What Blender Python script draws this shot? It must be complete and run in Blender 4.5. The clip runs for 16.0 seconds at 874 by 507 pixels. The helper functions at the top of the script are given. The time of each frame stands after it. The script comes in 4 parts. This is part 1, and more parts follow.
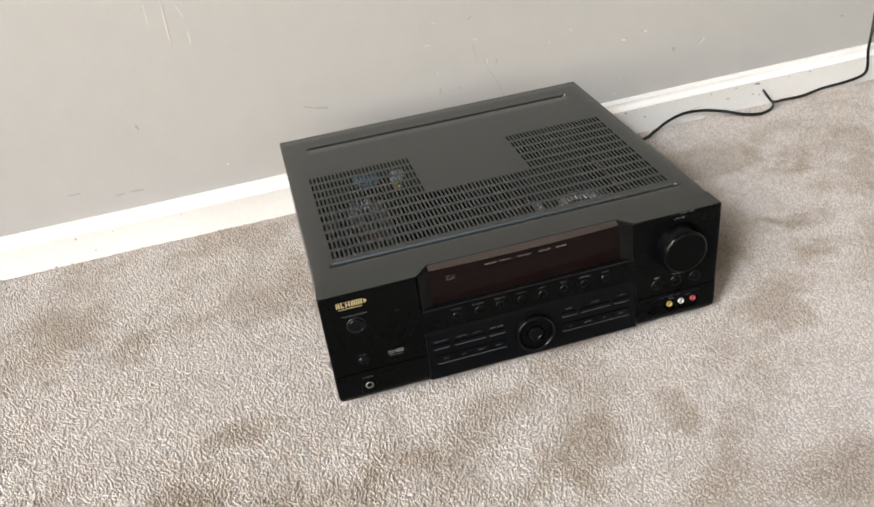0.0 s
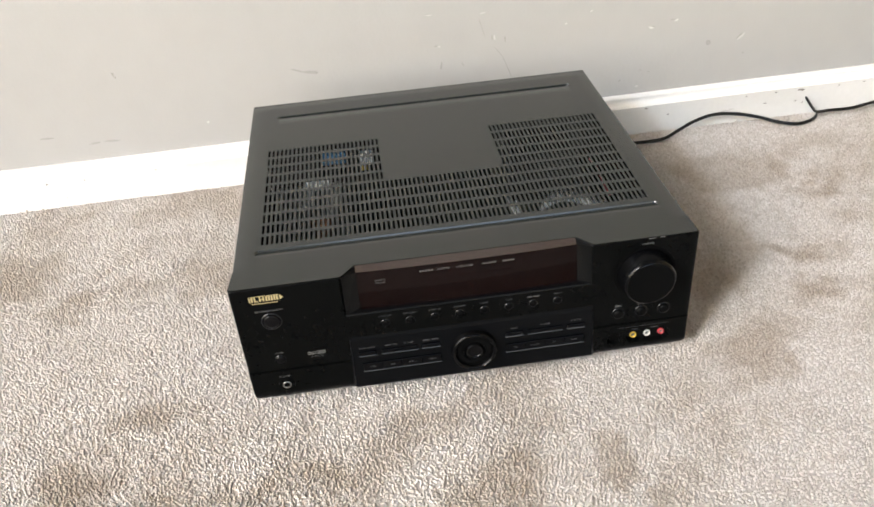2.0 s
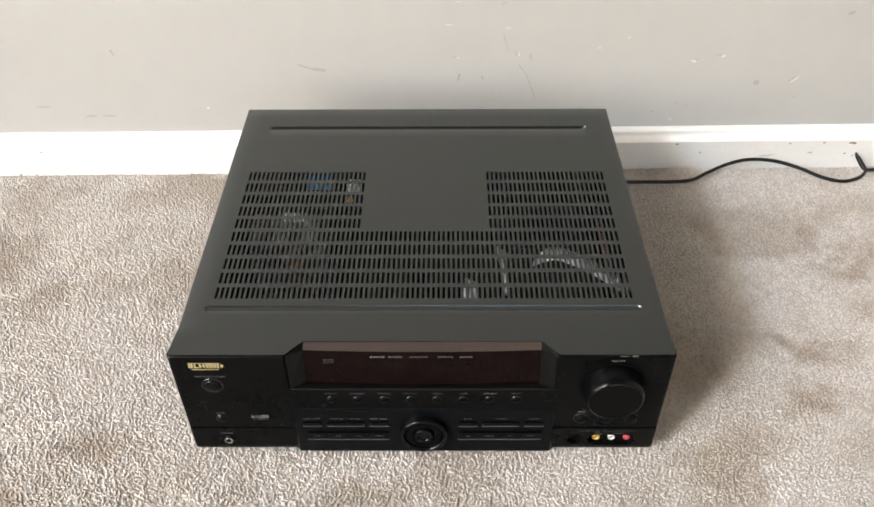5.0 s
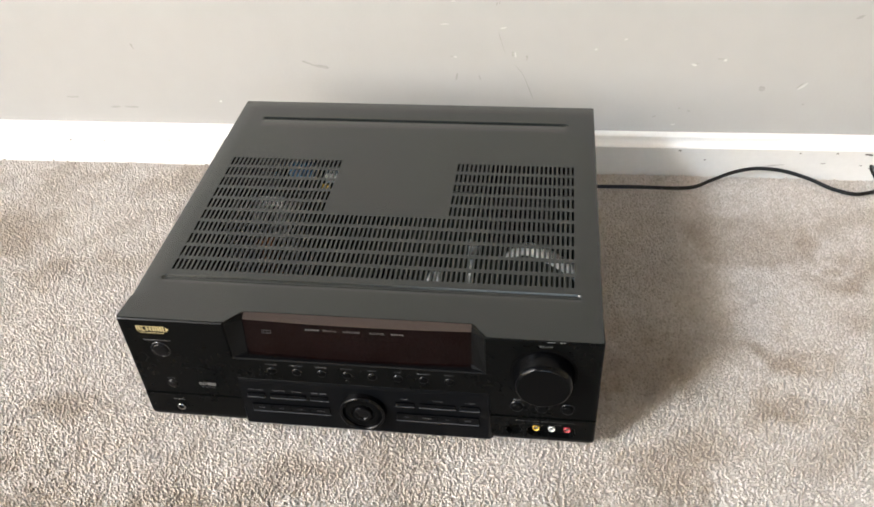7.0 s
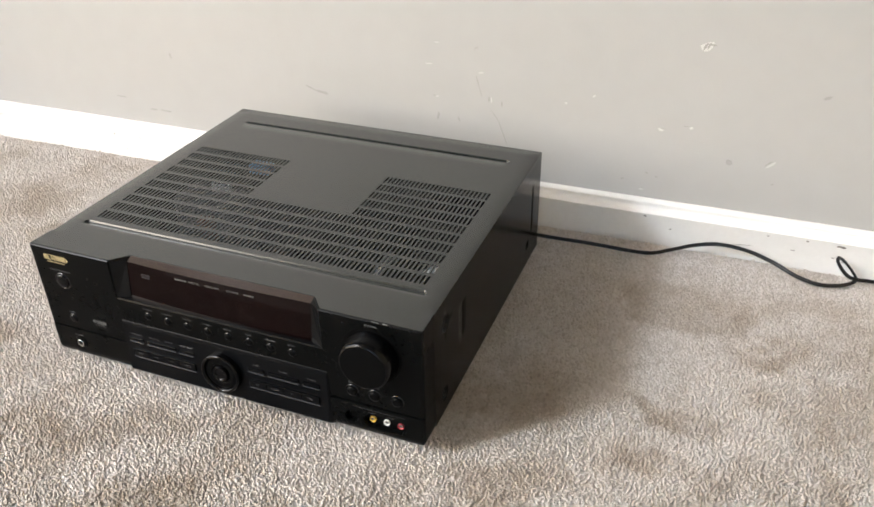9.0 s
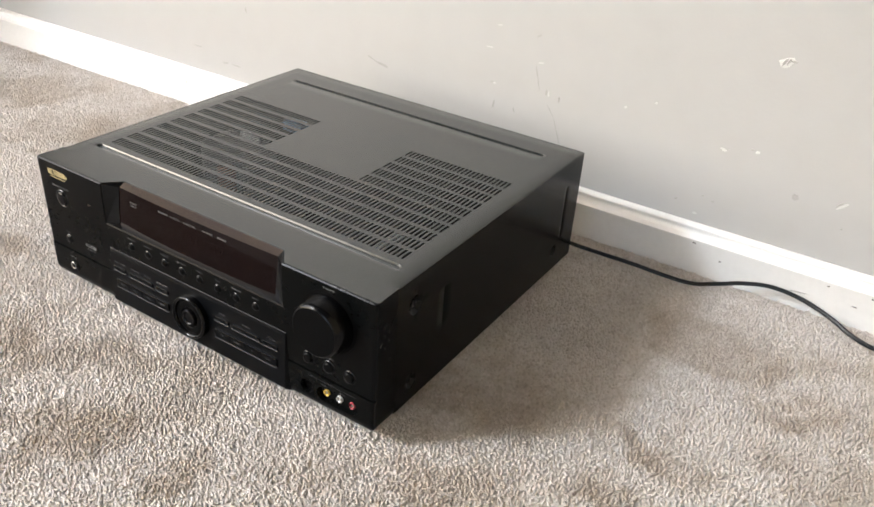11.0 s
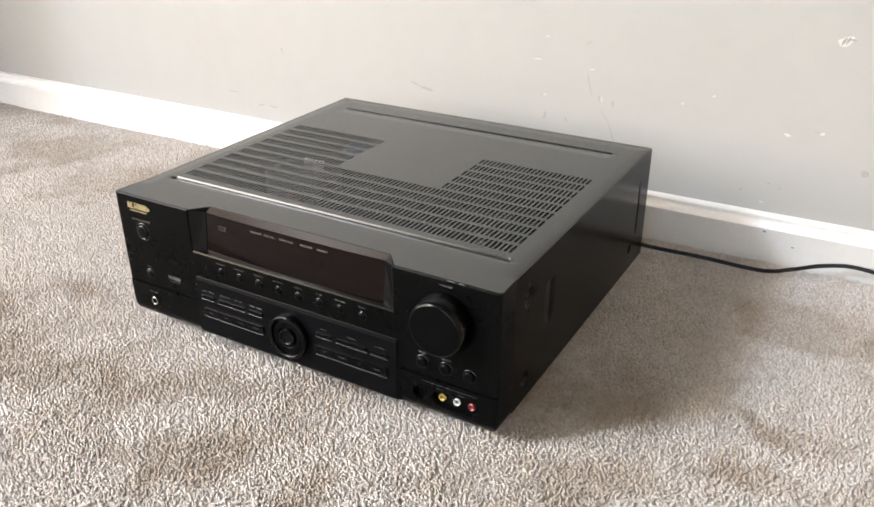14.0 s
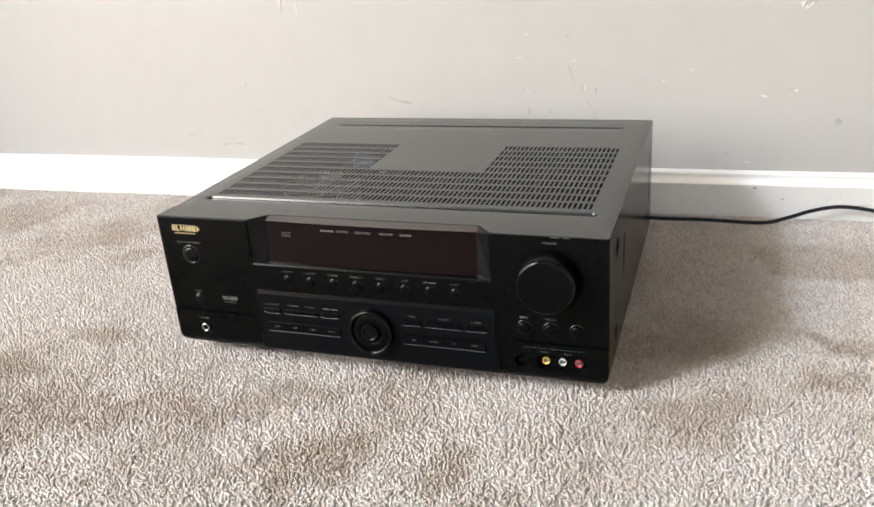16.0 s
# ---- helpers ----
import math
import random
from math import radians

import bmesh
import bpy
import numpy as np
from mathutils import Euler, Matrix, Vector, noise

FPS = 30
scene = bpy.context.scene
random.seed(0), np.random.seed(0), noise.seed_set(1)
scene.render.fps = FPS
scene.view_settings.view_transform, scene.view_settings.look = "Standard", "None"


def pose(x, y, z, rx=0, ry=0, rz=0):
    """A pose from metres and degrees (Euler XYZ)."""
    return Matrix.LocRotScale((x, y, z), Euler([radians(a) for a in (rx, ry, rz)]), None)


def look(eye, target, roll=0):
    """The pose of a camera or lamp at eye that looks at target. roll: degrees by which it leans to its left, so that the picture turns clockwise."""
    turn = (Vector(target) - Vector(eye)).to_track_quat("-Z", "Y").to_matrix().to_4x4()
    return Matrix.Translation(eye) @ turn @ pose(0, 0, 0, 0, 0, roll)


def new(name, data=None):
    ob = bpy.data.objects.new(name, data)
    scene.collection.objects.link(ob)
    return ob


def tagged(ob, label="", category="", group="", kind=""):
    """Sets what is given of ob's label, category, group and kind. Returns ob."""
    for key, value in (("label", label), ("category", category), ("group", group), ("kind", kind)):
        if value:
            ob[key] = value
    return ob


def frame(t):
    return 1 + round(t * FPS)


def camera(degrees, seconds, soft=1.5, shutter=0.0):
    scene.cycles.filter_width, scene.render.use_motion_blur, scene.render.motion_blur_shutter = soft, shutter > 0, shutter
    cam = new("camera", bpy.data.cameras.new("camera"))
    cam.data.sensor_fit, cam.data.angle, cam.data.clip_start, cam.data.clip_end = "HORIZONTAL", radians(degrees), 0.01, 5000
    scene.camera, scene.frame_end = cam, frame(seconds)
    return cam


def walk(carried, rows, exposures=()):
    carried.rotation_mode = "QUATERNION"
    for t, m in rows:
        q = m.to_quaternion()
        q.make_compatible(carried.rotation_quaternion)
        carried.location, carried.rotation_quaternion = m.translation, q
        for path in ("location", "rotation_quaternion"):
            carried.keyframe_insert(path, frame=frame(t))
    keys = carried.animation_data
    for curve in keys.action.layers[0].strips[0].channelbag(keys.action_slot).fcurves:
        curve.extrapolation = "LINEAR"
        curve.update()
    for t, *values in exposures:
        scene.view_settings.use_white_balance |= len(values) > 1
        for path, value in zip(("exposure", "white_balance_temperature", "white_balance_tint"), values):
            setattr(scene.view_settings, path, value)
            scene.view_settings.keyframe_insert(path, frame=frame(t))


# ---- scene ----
cam = camera(55.9, 16.0, soft=1.7)
PATH = [
    (0, (-0.006, -0.668, 0.603), (0.312, 0.982, -0.481), -7.5),
    (0.5, (0.04, -0.663, 0.603), (0.316, 1.008, -0.46), -5.7),
    (1, (0.092, -0.644, 0.592), (0.304, 1.025, -0.489), -5.7),
    (1.5, (0.12, -0.624, 0.582), (0.296, 1.025, -0.536), -5.3),
    (2, (0.14, -0.603, 0.583), (0.272, 1.025, -0.571), -4.6),
    (2.5, (0.175, -0.582, 0.6), (0.237, 1.037, -0.573), -3.0),
    (3, (0.202, -0.556, 0.613), (0.22, 1.039, -0.593), -1.1),
    (3.5, (0.217, -0.523, 0.638), (0.212, 1.056, -0.589), -1.0),
    (4, (0.218, -0.49, 0.653), (0.239, 1.052, -0.621), 0.2),
    (4.2, (0.224, -0.481, 0.66), (0.217, 1.048, -0.63), -0.6),
    (6.3, (0.247, -0.458, 0.682), (0.22, 1.001, -0.685), -0.1),
    (6.5, (0.279, -0.47, 0.671), (0.192, 1.01, -0.671), -0.9),
    (7, (0.378, -0.491, 0.65), (0.127, 1.024, -0.631), -3.5),
    (7.5, (0.49, -0.509, 0.626), (0.105, 1.047, -0.571), -5.1),
    (8, (0.563, -0.516, 0.592), (0.119, 1.058, -0.559), -3.5),
    (8.5, (0.612, -0.526, 0.584), (0.116, 1.066, -0.52), -0.9),
    (9, (0.66, -0.518, 0.569), (0.02, 1.061, -0.479), -1.0),
    (9.2, (0.671, -0.516, 0.558), (0.025, 1.068, -0.48), 0.7),
    (11.3, (0.754, -0.42, 0.49), (-0.185, 1.033, -0.511), 3.4),
    (11.5, (0.754, -0.413, 0.476), (-0.215, 1.033, -0.509), 2.8),
    (12, (0.756, -0.396, 0.459), (-0.297, 1.005, -0.505), 1.0),
    (12.5, (0.755, -0.388, 0.445), (-0.301, 1.039, -0.476), 1.1),
    (13, (0.752, -0.397, 0.445), (-0.302, 1.035, -0.472), 0.7),
    (13.5, (0.721, -0.448, 0.46), (-0.289, 1.017, -0.454), 0.0),
    (14, (0.674, -0.504, 0.455), (-0.234, 1.039, -0.437), -0.4),
    (14.5, (0.634, -0.544, 0.444), (-0.189, 1.064, -0.415), -2.2),
    (15, (0.594, -0.573, 0.427), (-0.186, 1.073, -0.4), -3.5),
    (15.5, (0.555, -0.595, 0.417), (-0.188, 1.086, -0.373), -4.4),
    (16, (0.518, -0.619, 0.396), (-0.128, 1.11, -0.373), -4.5),
]
walk(cam, [(t, look(eye, target, roll)) for t, eye, target, roll in PATH],
     [(0.0, 0.06, 5850, 9), (1.5, 0.25, 5850, 9), (2.9, 0.36, 5850, 9), (3.6, 0.28, 5850, 9), (7.0, 0.38, 5850, 9), (9.0, 0.29, 5830, 9.5), (12.5, 0.51, 5760, 10), (16.0, 0.36, 5740, 10)])

# ---- world, sun-side window, exposure ----
H = 0.1415            # top of the receiver
CARPET = -0.009       # tips of the pile
WALL_Y, WALL_TURN = 0.489, 0.8
ROOM = pose(0, WALL_Y, 0, 0, 0, WALL_TURN)     # the back wall's own frame: its face is y = 0
X0, X1, Y0, CEIL = -1.35, 1.9, -4.6, 3.0       # inside of the room, in that frame
WIN = (-3.05, -0.56, 0.12, 2.85)               # glazed opening in the left wall: y from, y to, z from, z to
WIN_FILL = (-0.3, 1.75, 0.6, 2.45)                  # unseen fill-light window added in the wall opposite: x from, x to, z from, z to
SUN_FROM = Vector((-1.07, -1.01, 1.0)).normalized()

world = bpy.data.worlds.new("sky")
scene.world = world
world.use_nodes = True
wn = world.node_tree
sky = wn.nodes.new("ShaderNodeTexSky")
sky.sky_type, sky.sun_disc = "NISHITA", False
sky.sun_elevation, sky.sun_rotation = math.asin(SUN_FROM.z), math.atan2(SUN_FROM.x, SUN_FROM.y)
haze = wn.nodes.new("ShaderNodeVectorMath")         # a hazy, slightly warm sky
haze.operation = "MULTIPLY"
haze.inputs[1].default_value = (1.0, 0.98, 0.925)
wn.links.new(sky.outputs[0], haze.inputs[0])
wn.links.new(haze.outputs[0], wn.nodes["Background"].inputs[0])
sky.air_density, sky.dust_density, sky.ozone_density = 1.0, 3.0, 0.3
wn.nodes["Background"].inputs[1].default_value = 0.56

sun = bpy.data.lights.new("sun", "SUN")
sun.energy, sun.angle, sun.color = 1.55, radians(5), (0.765, 0.895, 1.0)
sun_ob = new("sun", sun)
sun_ob.matrix_world = look(SUN_FROM * 6, (0, 0, 0))

# ---- materials ----


def material(name, base, rough=0.5, metal=0.0, vary=0.0, scale=40.0, bump=0.0, bump_scale=300.0, spec=0.5, rough_vary=0.0):
    """A surface with colour variation at two scales, uneven gloss and fine relief."""
    m = bpy.data.materials.new(name)
    m.use_nodes = True
    nt = m.node_tree
    p = nt.nodes["Principled BSDF"]
    p.inputs["Roughness"].default_value, p.inputs["Metallic"].default_value = rough, metal
    p.inputs["Specular IOR Level"].default_value = spec
    p.inputs["Base Color"].default_value = (*base, 1)
    co = nt.nodes.new("ShaderNodeTexCoord")
    if vary or rough_vary:
        a, b = nt.nodes.new("ShaderNodeTexNoise"), nt.nodes.new("ShaderNodeTexNoise")
        a.inputs["Scale"].default_value, b.inputs["Scale"].default_value = scale, scale * 9
        a.inputs["Detail"].default_value = 5
        mix = nt.nodes.new("ShaderNodeMath")
        mix.operation = "ADD"
        for n in (a, b):
            nt.links.new(co.outputs["Object"], n.inputs["Vector"])
        nt.links.new(a.outputs[0], mix.inputs[0])
        nt.links.new(b.outputs[0], mix.inputs[1])
        if vary:
            ramp = nt.nodes.new("ShaderNodeMapRange")
            ramp.inputs[1].default_value, ramp.inputs[2].default_value = 0.7, 1.3
            ramp.inputs[3].default_value, ramp.inputs[4].default_value = 1 - vary, 1 + vary
            nt.links.new(mix.outputs[0], ramp.inputs[0])
            v = nt.nodes.new("ShaderNodeVectorMath")
            v.operation = "SCALE"
            v.inputs[0].default_value = base
            nt.links.new(ramp.outputs[0], v.inputs["Scale"])
            nt.links.new(v.outputs[0], p.inputs["Base Color"])
        if rough_vary:
            r2 = nt.nodes.new("ShaderNodeMapRange")
            r2.inputs[1].default_value, r2.inputs[2].default_value = 0.7, 1.3
            r2.inputs[3].default_value, r2.inputs[4].default_value = rough - rough_vary, rough + rough_vary
            nt.links.new(mix.outputs[0], r2.inputs[0])
            nt.links.new(r2.outputs[0], p.inputs["Roughness"])
    if bump:
        g, bp = nt.nodes.new("ShaderNodeTexNoise"), nt.nodes.new("ShaderNodeBump")
        g.inputs["Scale"].default_value, g.inputs["Detail"].default_value = bump_scale, 3
        bp.inputs["Strength"].default_value, bp.inputs["Distance"].default_value = bump, 0.001
        nt.links.new(co.outputs["Object"], g.inputs["Vector"])
        nt.links.new(g.outputs[0], bp.inputs["Height"])
        nt.links.new(bp.outputs[0], p.inputs["Normal"])
    return m


def carpet_material():
    """Soft yarn: each tuft a shade of its own, wide paler and browner patches, some light passing through."""
    m = material("carpet_pile", (0.5, 0.44, 0.38), 0.95, spec=0.05)
    nt = m.node_tree
    p = nt.nodes["Principled BSDF"]
    geo, co = nt.nodes.new("ShaderNodeNewGeometry"), nt.nodes.new("ShaderNodeTexCoord")
    ramp = nt.nodes.new("ShaderNodeValToRGB")
    e = ramp.color_ramp.elements
    e[0].position, e[0].color = 0.0, (0.62, 0.575, 0.530, 1)
    e[1].position, e[1].color = 1.0, (0.83, 0.794, 0.762, 1)
    mid = e.new(0.4)
    mid.color = (0.725, 0.684, 0.643, 1)
    nt.links.new(geo.outputs["Random Per Island"], ramp.inputs[0])
    # brushed and trodden patches: "tone" runs from pale to brown
    tone, shade = nt.nodes.new("ShaderNodeAttribute"), nt.nodes.new("ShaderNodeMix")
    tone.attribute_name = "tone"
    shade.data_type = "RGBA"
    shade.inputs["A"].default_value, shade.inputs["B"].default_value = (1.12, 1.12, 1.13, 1), (0.69, 0.625, 0.545, 1)
    nt.links.new(tone.outputs["Fac"], shade.inputs["Factor"])
    v = nt.nodes.new("ShaderNodeVectorMath")
    v.operation = "MULTIPLY"
    nt.links.new(ramp.outputs[0], v.inputs[0])
    nt.links.new(shade.outputs["Result"], v.inputs[1])
    # single fibres, twisted together
    fibre, span, w = nt.nodes.new("ShaderNodeTexNoise"), nt.nodes.new("ShaderNodeMapRange"), nt.nodes.new("ShaderNodeVectorMath")
    fibre.inputs["Scale"].default_value, fibre.inputs["Detail"].default_value = 800.0, 2
    span.inputs[1].default_value, span.inputs[2].default_value = 0.3, 0.7
    span.inputs[3].default_value, span.inputs[4].default_value = 0.86, 1.04
    w.operation = "SCALE"
    nt.links.new(co.outputs["Object"], fibre.inputs["Vector"])
    nt.links.new(fibre.outputs[0], span.inputs[0])
    nt.links.new(v.outputs[0], w.inputs[0])
    nt.links.new(span.outputs[0], w.inputs["Scale"])
    v = w
    nt.links.new(v.outputs[0], p.inputs["Base Color"])
    # normals are bent upright to even out light and shade across the tufts
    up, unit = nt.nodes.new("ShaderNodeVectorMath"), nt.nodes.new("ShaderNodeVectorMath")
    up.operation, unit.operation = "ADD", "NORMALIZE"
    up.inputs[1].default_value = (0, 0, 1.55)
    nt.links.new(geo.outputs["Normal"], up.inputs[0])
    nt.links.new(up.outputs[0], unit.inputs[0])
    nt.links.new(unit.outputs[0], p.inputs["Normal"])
    thin, mix = nt.nodes.new("ShaderNodeBsdfTranslucent"), nt.nodes.new("ShaderNodeMixShader")
    mix.inputs[0].default_value = 0.45
    nt.links.new(v.outputs[0], thin.inputs["Color"])
    nt.links.new(p.outputs[0], mix.inputs[1])
    nt.links.new(thin.outputs[0], mix.inputs[2])
    nt.links.new(mix.outputs[0], nt.nodes["Material Output"].inputs["Surface"])
    return m


M_WALL = material("wall_paint", (0.292, 0.288, 0.281), 0.55, vary=0.03, scale=3.0, bump=0.25, bump_scale=170, rough_vary=0.08)
M_TRIM = material("trim_paint", (0.64, 0.637, 0.625), 0.32, vary=0.03, scale=14, bump=0.15, bump_scale=90)
# unseen ceiling and walls: warm tones chosen to bounce light into the shade
M_CEIL = material("ceiling_paint", (0.82, 0.75, 0.62), 0.9, vary=0.02, scale=4)
M_BOUNCE = material("bounce_wall_paint", (0.80, 0.72, 0.54), 0.7, vary=0.03, scale=3.0, bump=0.25, bump_scale=170)
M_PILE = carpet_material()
M_FLOOR = material("carpet_far", (0.50, 0.46, 0.42), 0.95, vary=0.2, scale=60, bump=1.0, bump_scale=220, spec=0.1)
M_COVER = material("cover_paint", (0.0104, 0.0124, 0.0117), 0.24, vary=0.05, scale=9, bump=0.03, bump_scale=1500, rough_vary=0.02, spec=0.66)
# the lid's paint made darker and duller: the sides' shade is in it
M_COVER_SHADED = material("cover_paint_shaded", (0.0034, 0.0036, 0.0034), 0.20, vary=0.05, scale=9, bump=0.03, bump_scale=1500, rough_vary=0.02, spec=0.10)
M_PANEL = material("front_plastic", (0.0013, 0.0015, 0.0015), 0.28, vary=0.06, scale=20, bump=0.02, bump_scale=1500, rough_vary=0.012, spec=0.08)
M_CTRL = material("control_plastic", (0.0014, 0.0017, 0.0022), 0.30, vary=0.1, scale=20, bump=0.02, bump_scale=1500, spec=0.11)
M_LEDGE = material("ledge_plastic", (0.0030, 0.0032, 0.0036), 0.22, spec=0.21)
M_KNOB = material("knob_plastic", (0.0017, 0.0017, 0.0020), 0.22, vary=0.1, scale=40, bump=0.02, bump_scale=1500, spec=0.17)
M_RIM = material("gloss_rim", (0.0036, 0.0038, 0.0044), 0.20, spec=0.32)
M_DIAL = material("dial_plastic", (0.0015, 0.0016, 0.0017), 0.30, vary=0.1, scale=60, spec=0.06)
M_RING = material("ring_plastic", (0.0018, 0.0018, 0.0020), 0.18, vary=0.1, scale=60, spec=0.15)
M_VOLUME = material("volume_plastic", (0.0016, 0.0017, 0.0020), 0.18, vary=0.1, scale=60, spec=0.14)
M_KEY = material("key_plastic", (0.0011, 0.0013, 0.0017), 0.22, vary=0.1, scale=40, bump=0.02, bump_scale=1500, spec=0.12)
# base colour raised well above the keys': the lips' highlight is painted in
M_LIP_LIT = material("lip_plastic_lit", (0.034, 0.036, 0.039), 0.25, vary=0.1, scale=60, spec=0.6)
M_CHEEK = material("cheek_plastic", (0.0024, 0.0026, 0.0027), 0.24, vary=0.08, scale=30, bump=0.02, bump_scale=1500, spec=0.16)
M_CHIP = material("chip_grey", (0.13, 0.13, 0.125), 0.5, vary=0.2, scale=300)
M_GLASS = material("display_acrylic", (0.0032, 0.0014, 0.0013), 0.045, vary=0.5, scale=45, spec=0.105)
# same acrylic with the reflection on its top bevel put into the base colour
M_BEVEL_LIT = material("acrylic_edge_lit", (0.030, 0.023, 0.022), 0.16, vary=0.1, scale=60, spec=1.0)
M_INK = material("grey_print", (0.115, 0.115, 0.11), 0.6)
M_INKGLASS = material("window_print", (0.078, 0.076, 0.073), 0.6)
M_INKDIM = material("dim_print", (0.050, 0.050, 0.051), 0.6)
M_GHOST = material("unlit_segment", (0.0042, 0.0019, 0.0018), 0.06, spec=0.13)
M_RED = material("red_print", (0.16, 0.02, 0.02), 0.5)
M_GOLD = material("gold_print", (0.40, 0.33, 0.17), 0.4, metal=0.3)
M_CHROME = material("nickel", (0.36, 0.355, 0.34), 0.25, metal=1.0, vary=0.1, scale=200)
# for black sockets, and as painted shade on plates and parts inside
M_HOLE_SHADE = material("socket_shade_black", (0.0015, 0.0015, 0.0015), 0.5, spec=0.05)
M_YEL = material("yellow_plastic", (0.55, 0.36, 0.04), 0.4)
M_WHT = material("white_plastic", (0.60, 0.59, 0.56), 0.4)
M_REDP = material("red_plastic", (0.36, 0.035, 0.045), 0.4)
M_CORD = material("cord_rubber", (0.0022, 0.0022, 0.0022), 0.36, vary=0.15, scale=90, bump=0.05, bump_scale=700, spec=0.3)
M_STEEL = material("zinc_steel", (0.80, 0.80, 0.78), 0.4, metal=0.2, vary=0.15, scale=30)
M_ALU_DARK = material("aluminium", (0.17, 0.17, 0.158), 0.5, metal=0.2, vary=0.08, scale=60)
M_BOARD = material("circuit_board", (0.006, 0.009, 0.005), 0.5, vary=0.3, scale=70)
M_BLUE = material("blue_plastic", (0.03, 0.13, 0.27), 0.45)
M_COPPER = material("copper", (0.26, 0.12, 0.07), 0.4, metal=0.5)
M_RIBBON = material("ribbon_grey", (0.74, 0.73, 0.72), 0.5, vary=0.1, scale=200)
M_REDW = material("red_insulation", (0.16, 0.025, 0.03), 0.45, vary=0.1, scale=90)
M_FLECK = material("bare_plaster", (0.43, 0.422, 0.410), 0.8)
# grey of the scuffs, and of the shadows painted on the torn patch
M_SCUFF_SHADE = material("scuff_shade_grey", (0.238, 0.229, 0.220), 0.7, vary=0.2, scale=300)
M_FAINT = material("paint_fleck", (0.385, 0.378, 0.367), 0.6)
M_SMEAR = material("scuff_faint", (0.240, 0.236, 0.228), 0.6, vary=0.1, scale=300)
M_PALE = material("scratch_pale", (0.40, 0.393, 0.380), 0.6)
M_DIRT = material("dirt_dark", (0.14, 0.13, 0.12), 0.8, vary=0.3, scale=300)

# ---- building helpers ----


def attach(ob, parent):
    ob.parent = parent
    ob.matrix_parent_inverse = parent.matrix_world.inverted()
    return ob


def part(name, bm, mat, parent=None, label="", smooth=False, at=None):
    """Links a bmesh as one mesh object, under a thing or a part if one is given. at: its pose in the world."""
    if isinstance(bm, bmesh.types.BMesh):
        me = bpy.data.meshes.new(name)
        bmesh.ops.recalc_face_normals(bm, faces=bm.faces)
        bm.to_mesh(me)
        bm.free()
        if mat:
            me.materials.append(mat)
        if smooth:
            me.shade_smooth()
    else:
        me = bm
    ob = new(name, me)
    if at is not None:
        ob.matrix_world = at
    if parent is not None:
        bpy.context.view_layer.update()
        attach(ob, parent)
    if label:
        ob["label"] = label
    return ob


def smooth_by_angle(ob, degrees=35):
    ob.data.shade_smooth()
    me = ob.data
    bm = bmesh.new()
    bm.from_mesh(me)
    for e in bm.edges:
        e.smooth = len(e.link_faces) == 2 and e.calc_face_angle(0) < radians(degrees)
    bm.to_mesh(me)
    bm.free()
    return ob


def box(bm, x0, x1, y0, y1, z0, z1, bevel=0.0, m=None):
    made = bmesh.ops.create_cube(bm, size=1.0)["verts"]
    for v in made:
        v.co = Vector(((x0 + x1) / 2 + v.co.x * (x1 - x0), (y0 + y1) / 2 + v.co.y * (y1 - y0), (z0 + z1) / 2 + v.co.z * (z1 - z0)))
    if m is not None:
        bmesh.ops.transform(bm, matrix=m, verts=made)
    if bevel:
        edges = list({e for v in made for e in v.link_edges})
        bmesh.ops.bevel(bm, geom=edges, offset=bevel, segments=2, affect="EDGES", profile=0.5)
    return bm


def lathe(bm, profile, n=32, m=None, cap=True):
    """Turns a profile of (radius, height) round z; m moves it. Closed at both ends unless a radius is 0."""
    rings = []
    m = m or Matrix()
    for r, h in profile:
        if r <= 0:
            rings.append([bm.verts.new(m @ Vector((0, 0, h)))])
        else:
            rings.append([bm.verts.new(m @ Vector((r * math.cos(2 * math.pi * k / n), r * math.sin(2 * math.pi * k / n), h))) for k in range(n)])
    for a, b in zip(rings, rings[1:]):
        for k in range(n):
            j = (k + 1) % n
            if len(a) == 1 and len(b) == 1:
                continue
            if len(a) == 1:
                bm.faces.new((a[0], b[k], b[j]))
            elif len(b) == 1:
                bm.faces.new((a[k], b[0], a[j]))
            else:
                bm.faces.new((a[k], a[j], b[j], b[k]))
    if cap:
        for ring in (rings[0], rings[-1]):
            if len(ring) > 2:
                bm.faces.new(ring)
    return bm


FRONT = pose(0, 0, 0, 90, 0, 0)      # turns z towards the viewer's side (-y)


def facing(x, y, z):
    """A pose on the front: its own z points out of the front, its own y up."""
    return Matrix.Translation((x, y, z)) @ FRONT


def spread(lines, step):
    """The sorted lines with more between them, so that no gap is wider than step."""
    lines = sorted(set(round(v, 6) for v in lines))
    out = []
    for a, b in zip(lines, lines[1:]):
        n = max(1, math.ceil((b - a) / step - 1e-6))
        out += [a + (b - a) * k / n for k in range(n)]
    return out + [lines[-1]]


